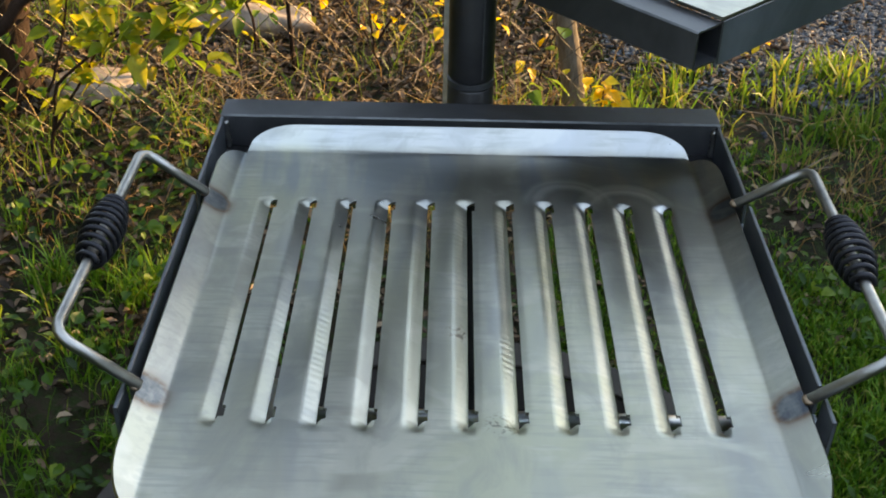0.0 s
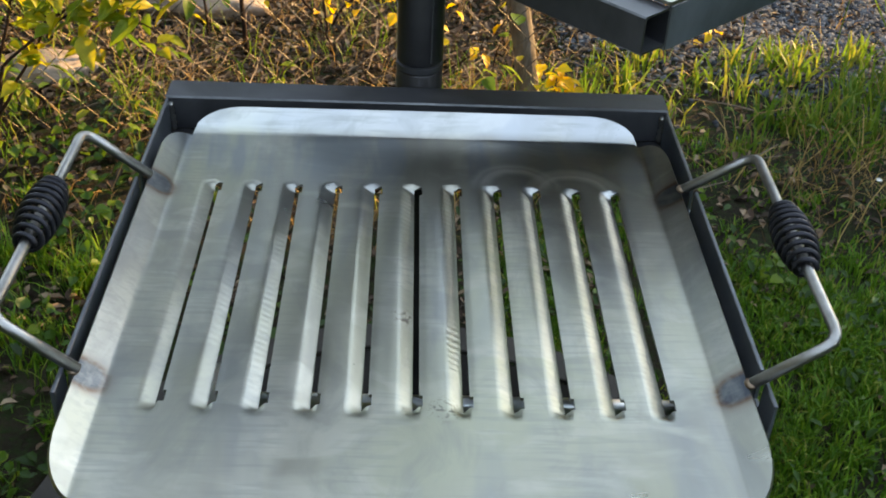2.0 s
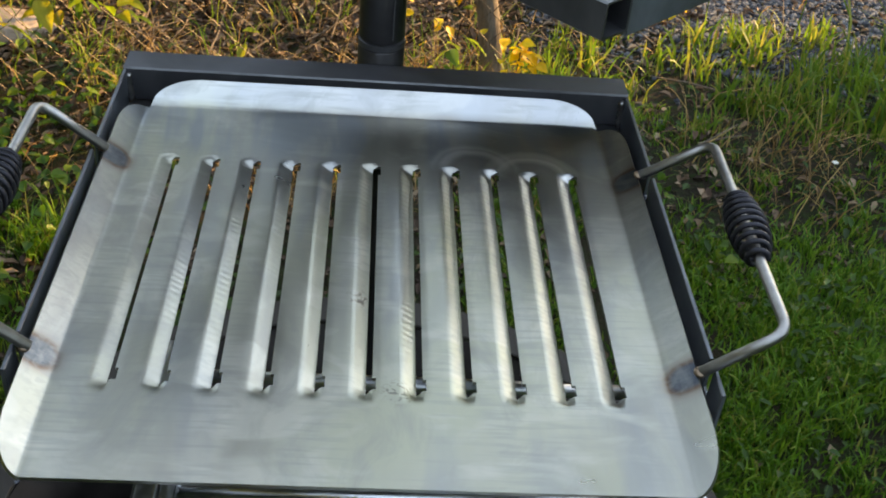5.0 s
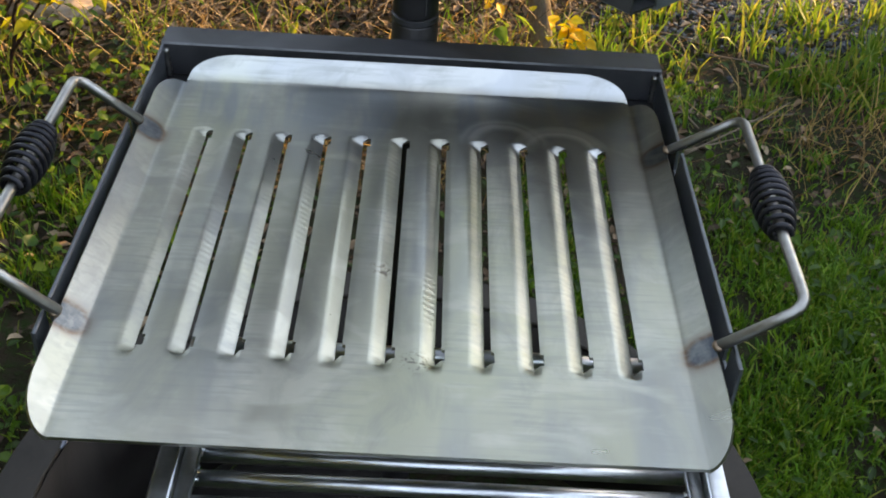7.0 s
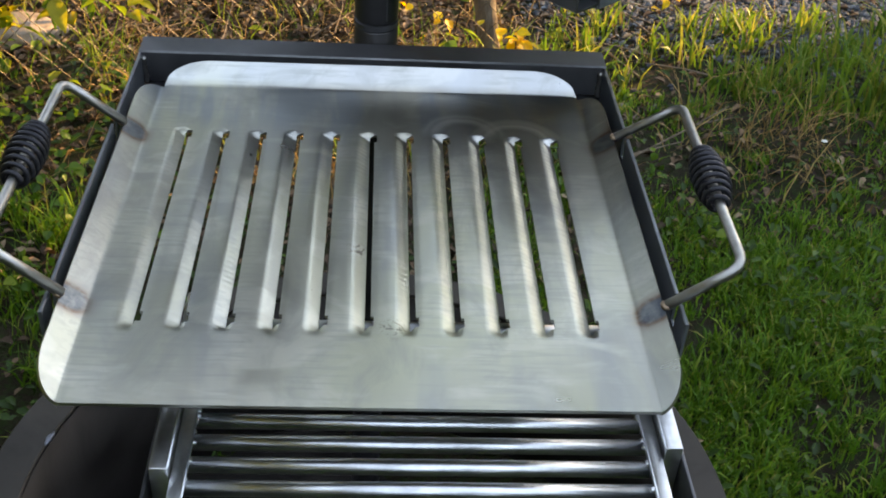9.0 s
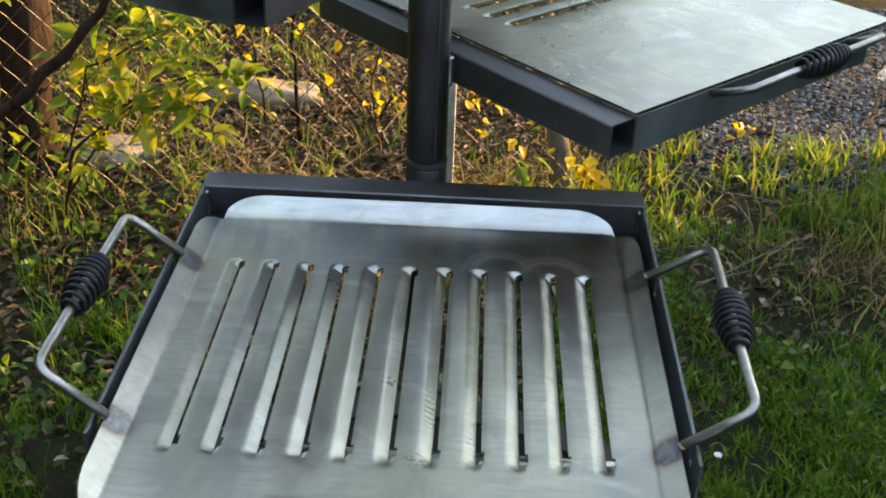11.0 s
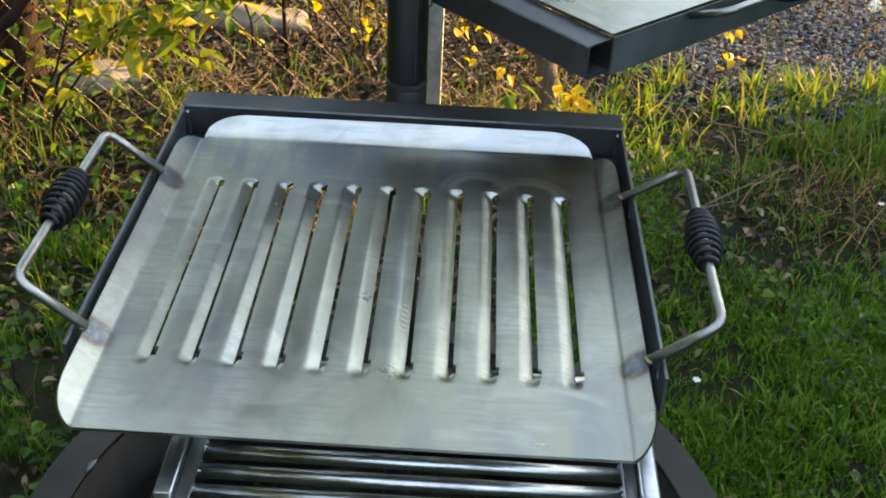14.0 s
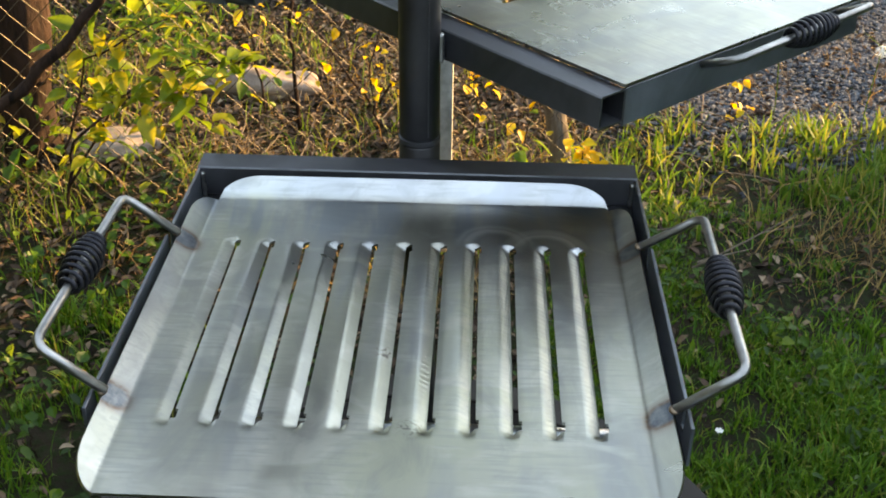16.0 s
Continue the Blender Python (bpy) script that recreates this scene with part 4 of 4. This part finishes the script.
for k, (px, py) in enumerate([(-0.72, 1.34), (-0.64, 1.28), (-0.58, 1.40), (-0.80, 1.22), (-0.70, 1.16), (-0.9, 1.1), (-0.52, 1.2), (-0.56, 0.82), (-0.52, 0.55), (-0.62, 0.68), (-0.74, 0.52), (-0.6, 0.3), (-0.86, 0.72), (-0.7, 0.95), (-1.0, 0.95), (-0.58, 1.0), (0.62, 1.05), (0.78, 0.86)]):
    build_sapling("sprout", (px, py), [([(0, 0, 0), (0.0, 0, 0.06), (0.02, 0, 0.12)], 0.0018), ([(0, 0, 0), (-0.03, 0.01, 0.05), (-0.05, 0.02, 0.09)], 0.0015)], 15, ROUND, "low round-leaved green sprout in the litter", 30 + k, 0.016, "weed", 0.5)


def build_tree(name, base, r, height, lean, material, label, branches=()):
    root = empty(name, pose(base[0], base[1], ground_z(*base) - 0.05), label, "tree")
    n = 90
    pts = [(lean[0] * k / n, lean[1] * k / n, height * k / n) for k in range(n + 1)]
    bm = sweep(pts, [r * (1 - 0.25 * k / n + 0.25 * math.exp(-k / 3)) for k in range(n + 1)], 28)
    for v in bm.verts:
        t = v.co.z / height
        out = Vector((v.co.x - lean[0] * t, v.co.y - lean[1] * t, 0))
        q = noise.noise(Vector((out.x * 30, out.y * 30, v.co.z * 6))) + 0.8 * noise.noise(Vector((out.x * 90, out.y * 90, v.co.z * 14)))
        v.co += out * 0.16 * q
    part("trunk", bm, material, root)
    for path, rr in branches:
        bend = rounded(path, 0.05, 5)
        fine = []
        for a, b in zip(bend, bend[1:]):
            steps = max(1, int((b - a).length / 0.03))
            fine += [a.lerp(b, k / steps) for k in range(steps)]
        fine = [p + 0.011 * noise.noise_vector(p * 9) + 0.004 * noise.noise_vector(p * 31) for p in fine + [bend[-1]]]
        part("branch", sweep(fine, [rr * (1 - 0.6 * k / len(fine)) * (1 + 0.22 * noise.noise(Vector((k * 0.7, rr * 90, 1)))) for k in range(len(fine))], 9), material, root)


build_tree("tree", (-1.175, 1.72), 0.064, 5.0, (0.55, 0.0), BARK, "rough red-brown tree trunk behind the fence", [([(-0.25, -0.36, 0.08), (0.04, -0.36, 0.31), (0.2, -0.36, 0.447), (0.31, -0.36, 0.55), (0.4, -0.36, 0.65), (0.46, -0.36, 0.8), (0.5, -0.3, 1.2)], 0.018)])
build_tree("tree", (0.335, 1.7), 0.027, 4.0, (-0.75, 0.0), BARK_GREY, "slim grey-brown young tree trunk")


def build_dandelion(x, y, h, lean):
    root = empty("dandelion", pose(x, y, ground_z(x, y)), "dandelion clock on a thin pale stalk", "flower", "dandelions")
    part("stalk", sweep([(lean * (k / 8) ** 2, 0, h * k / 8) for k in range(9)], 0.0016, 6), TALL, root)
    rng = random.Random(int(x * 100))
    bm = bmesh.new()
    for _ in range(90):
        v = Vector((rng.gauss(0, 1), rng.gauss(0, 1), rng.gauss(0, 1))).normalized()
        sweep([v * 0.003, v * 0.017], 0.00025, 3, False, bm)
        bmesh.ops.create_circle(bm, cap_ends=True, segments=5, radius=0.0028, matrix=Matrix.Translation(v * 0.0175) @ v.to_track_quat("Z", "Y").to_matrix().to_4x4())
    bmesh.ops.translate(bm, vec=(lean, 0, h + 0.004), verts=bm.verts)
    part("seed_head", bm, FLUFF, root, "round white seed head")


def build_daisy(x, y, z):
    root = empty("daisy", pose(x, y, z), "tiny white flower in the lawn", "flower", "lawn flowers")
    bm = bmesh.new()
    for k in range(6):
        a = k * math.pi / 3
        slab(bm, 0.001, 0.008, -0.0022, 0.0022, 0.0, 0.0008, 0.0003, Matrix.Rotation(a, 4, "Z"))
    part("petals", bm, FLUFF, root)
    part("stem", sweep([(0, 0, -z), (0.002, 0, -z / 2), (0, 0, 0)], 0.0008, 5), TALL, root)


build_dandelion(1.21, 2.0, 0.30, 0.01)
build_dandelion(1.02, 2.25, 0.22, -0.02)
for spot in ((0.552, 0.59, 0.05), (1.11, 1.315, 0.03)):
    build_daisy(*spot)


def build_stone(base, size, turn, seed, label):
    bm = blob(size, seed, 0.28, 4)
    ob = part("stone", bm, STONE)
    ob.matrix_world = pose(base[0], base[1], ground_z(*base) + size[2] * 0.55, 0, 0, turn)
    tagged(ob, label, "stone", "stones by the fence")


build_stone((-0.62, 2.3), (0.19, 0.07, 0.06), 4, 2, "long pale weathered stone lying in leaf litter")
build_stone((-0.95, 1.74), (0.13, 0.07, 0.045), 12, 7, "low pale stone half sunk at the fence")


# ---- surroundings out of sight: hedges and trees added for shade and dark reflections ----
def build_hedge(name, x0, y0, x1, y1, depth, lo, hi, n, seed, label):
    rng = np.random.default_rng(seed)
    t = rng.uniform(0, 1, n)
    off = rng.normal(0, depth / 2, n)
    dx, dy = x1 - x0, y1 - y0
    ln = math.hypot(dx, dy)
    x, y = x0 + dx * t - dy / ln * off, y0 + dy * t + dx / ln * off
    top = lo + (hi - lo) * (0.75 + 0.25 * np.sin(t * ln * 0.9 + seed) + 0.12 * np.sin(t * ln * 2.3))
    z = lo + (top - lo) * rng.uniform(0, 1, n) ** 0.9
    v, f = leaves_flat(rng, x, y, z, rng.uniform(0.2, 0.5, n), 1.5, 0.3)
    strip_mesh(name, v, f, CROWN, label, "trees")


# unseen blocker that keeps the low sun off the grill and near grass
build_hedge("hedge", 6.95, 5.8, 11.95, -7.1, 0.7, 0.0, 4.7, 12000, 1, "unseen dense foliage added to block the low sun")
# unseen foliage placed to darken the sky mirrored in the plates and lips
build_hedge("far_trees", -4.6, 9.9, -2.0, 10.5, 1.6, 0.0, 20.0, 1050, 2, "unseen tall trees beyond the fence, darkening the plate's reflection")
build_hedge("far_trees", -2.0, 10.5, 0.0, 10.8, 1.0, 0.0, 20.0, 390, 8, "unseen tall trees beyond the gravel, darkening the plate's reflection")
build_hedge("far_trees", 0.0, 10.8, 1.75, 11, 1.0, 0.0, 18.0, 250, 10, "unseen thin trees beyond the gravel, greying the plate's reflection")
build_hedge("far_trees", 1.75, 11, 6.0, 10, 1.0, 9.0, 18.0, 420, 9, "unseen high tree crowns, dimming the sky mirrored in the plate")
build_hedge("far_bushes", -3.0, 10.3, 1.85, 10.8, 0.6, 0.0, 4.6, 1500, 12, "unseen dense bushes, darkening the flat griddle's reflection")
build_hedge("far_bushes", -16, 7, -4.6, 9.9, 1.6, 0.0, 2.6, 1600, 3, "unseen row of leafy bushes, mirrored in the right lip")
build_hedge("far_bushes", 1.75, 11, 9.0, 9.5, 0.8, 0.0, 2.9, 1700, 4, "unseen row of low leafy bushes, dimming the left lip's reflection")
# two more unseen blockers, lowering the sky light on the ground
build_hedge("hedge", -5.0, 3.5, -5.0, -6.5, 0.8, 0.0, 6.0, 6000, 5, "unseen dense foliage added to cut sky light at the side")
build_hedge("hedge", -5.5, -6.5, 7.0, -6.5, 0.8, 0.0, 3.6, 5000, 6, "unseen dense foliage added to cut sky light from behind")
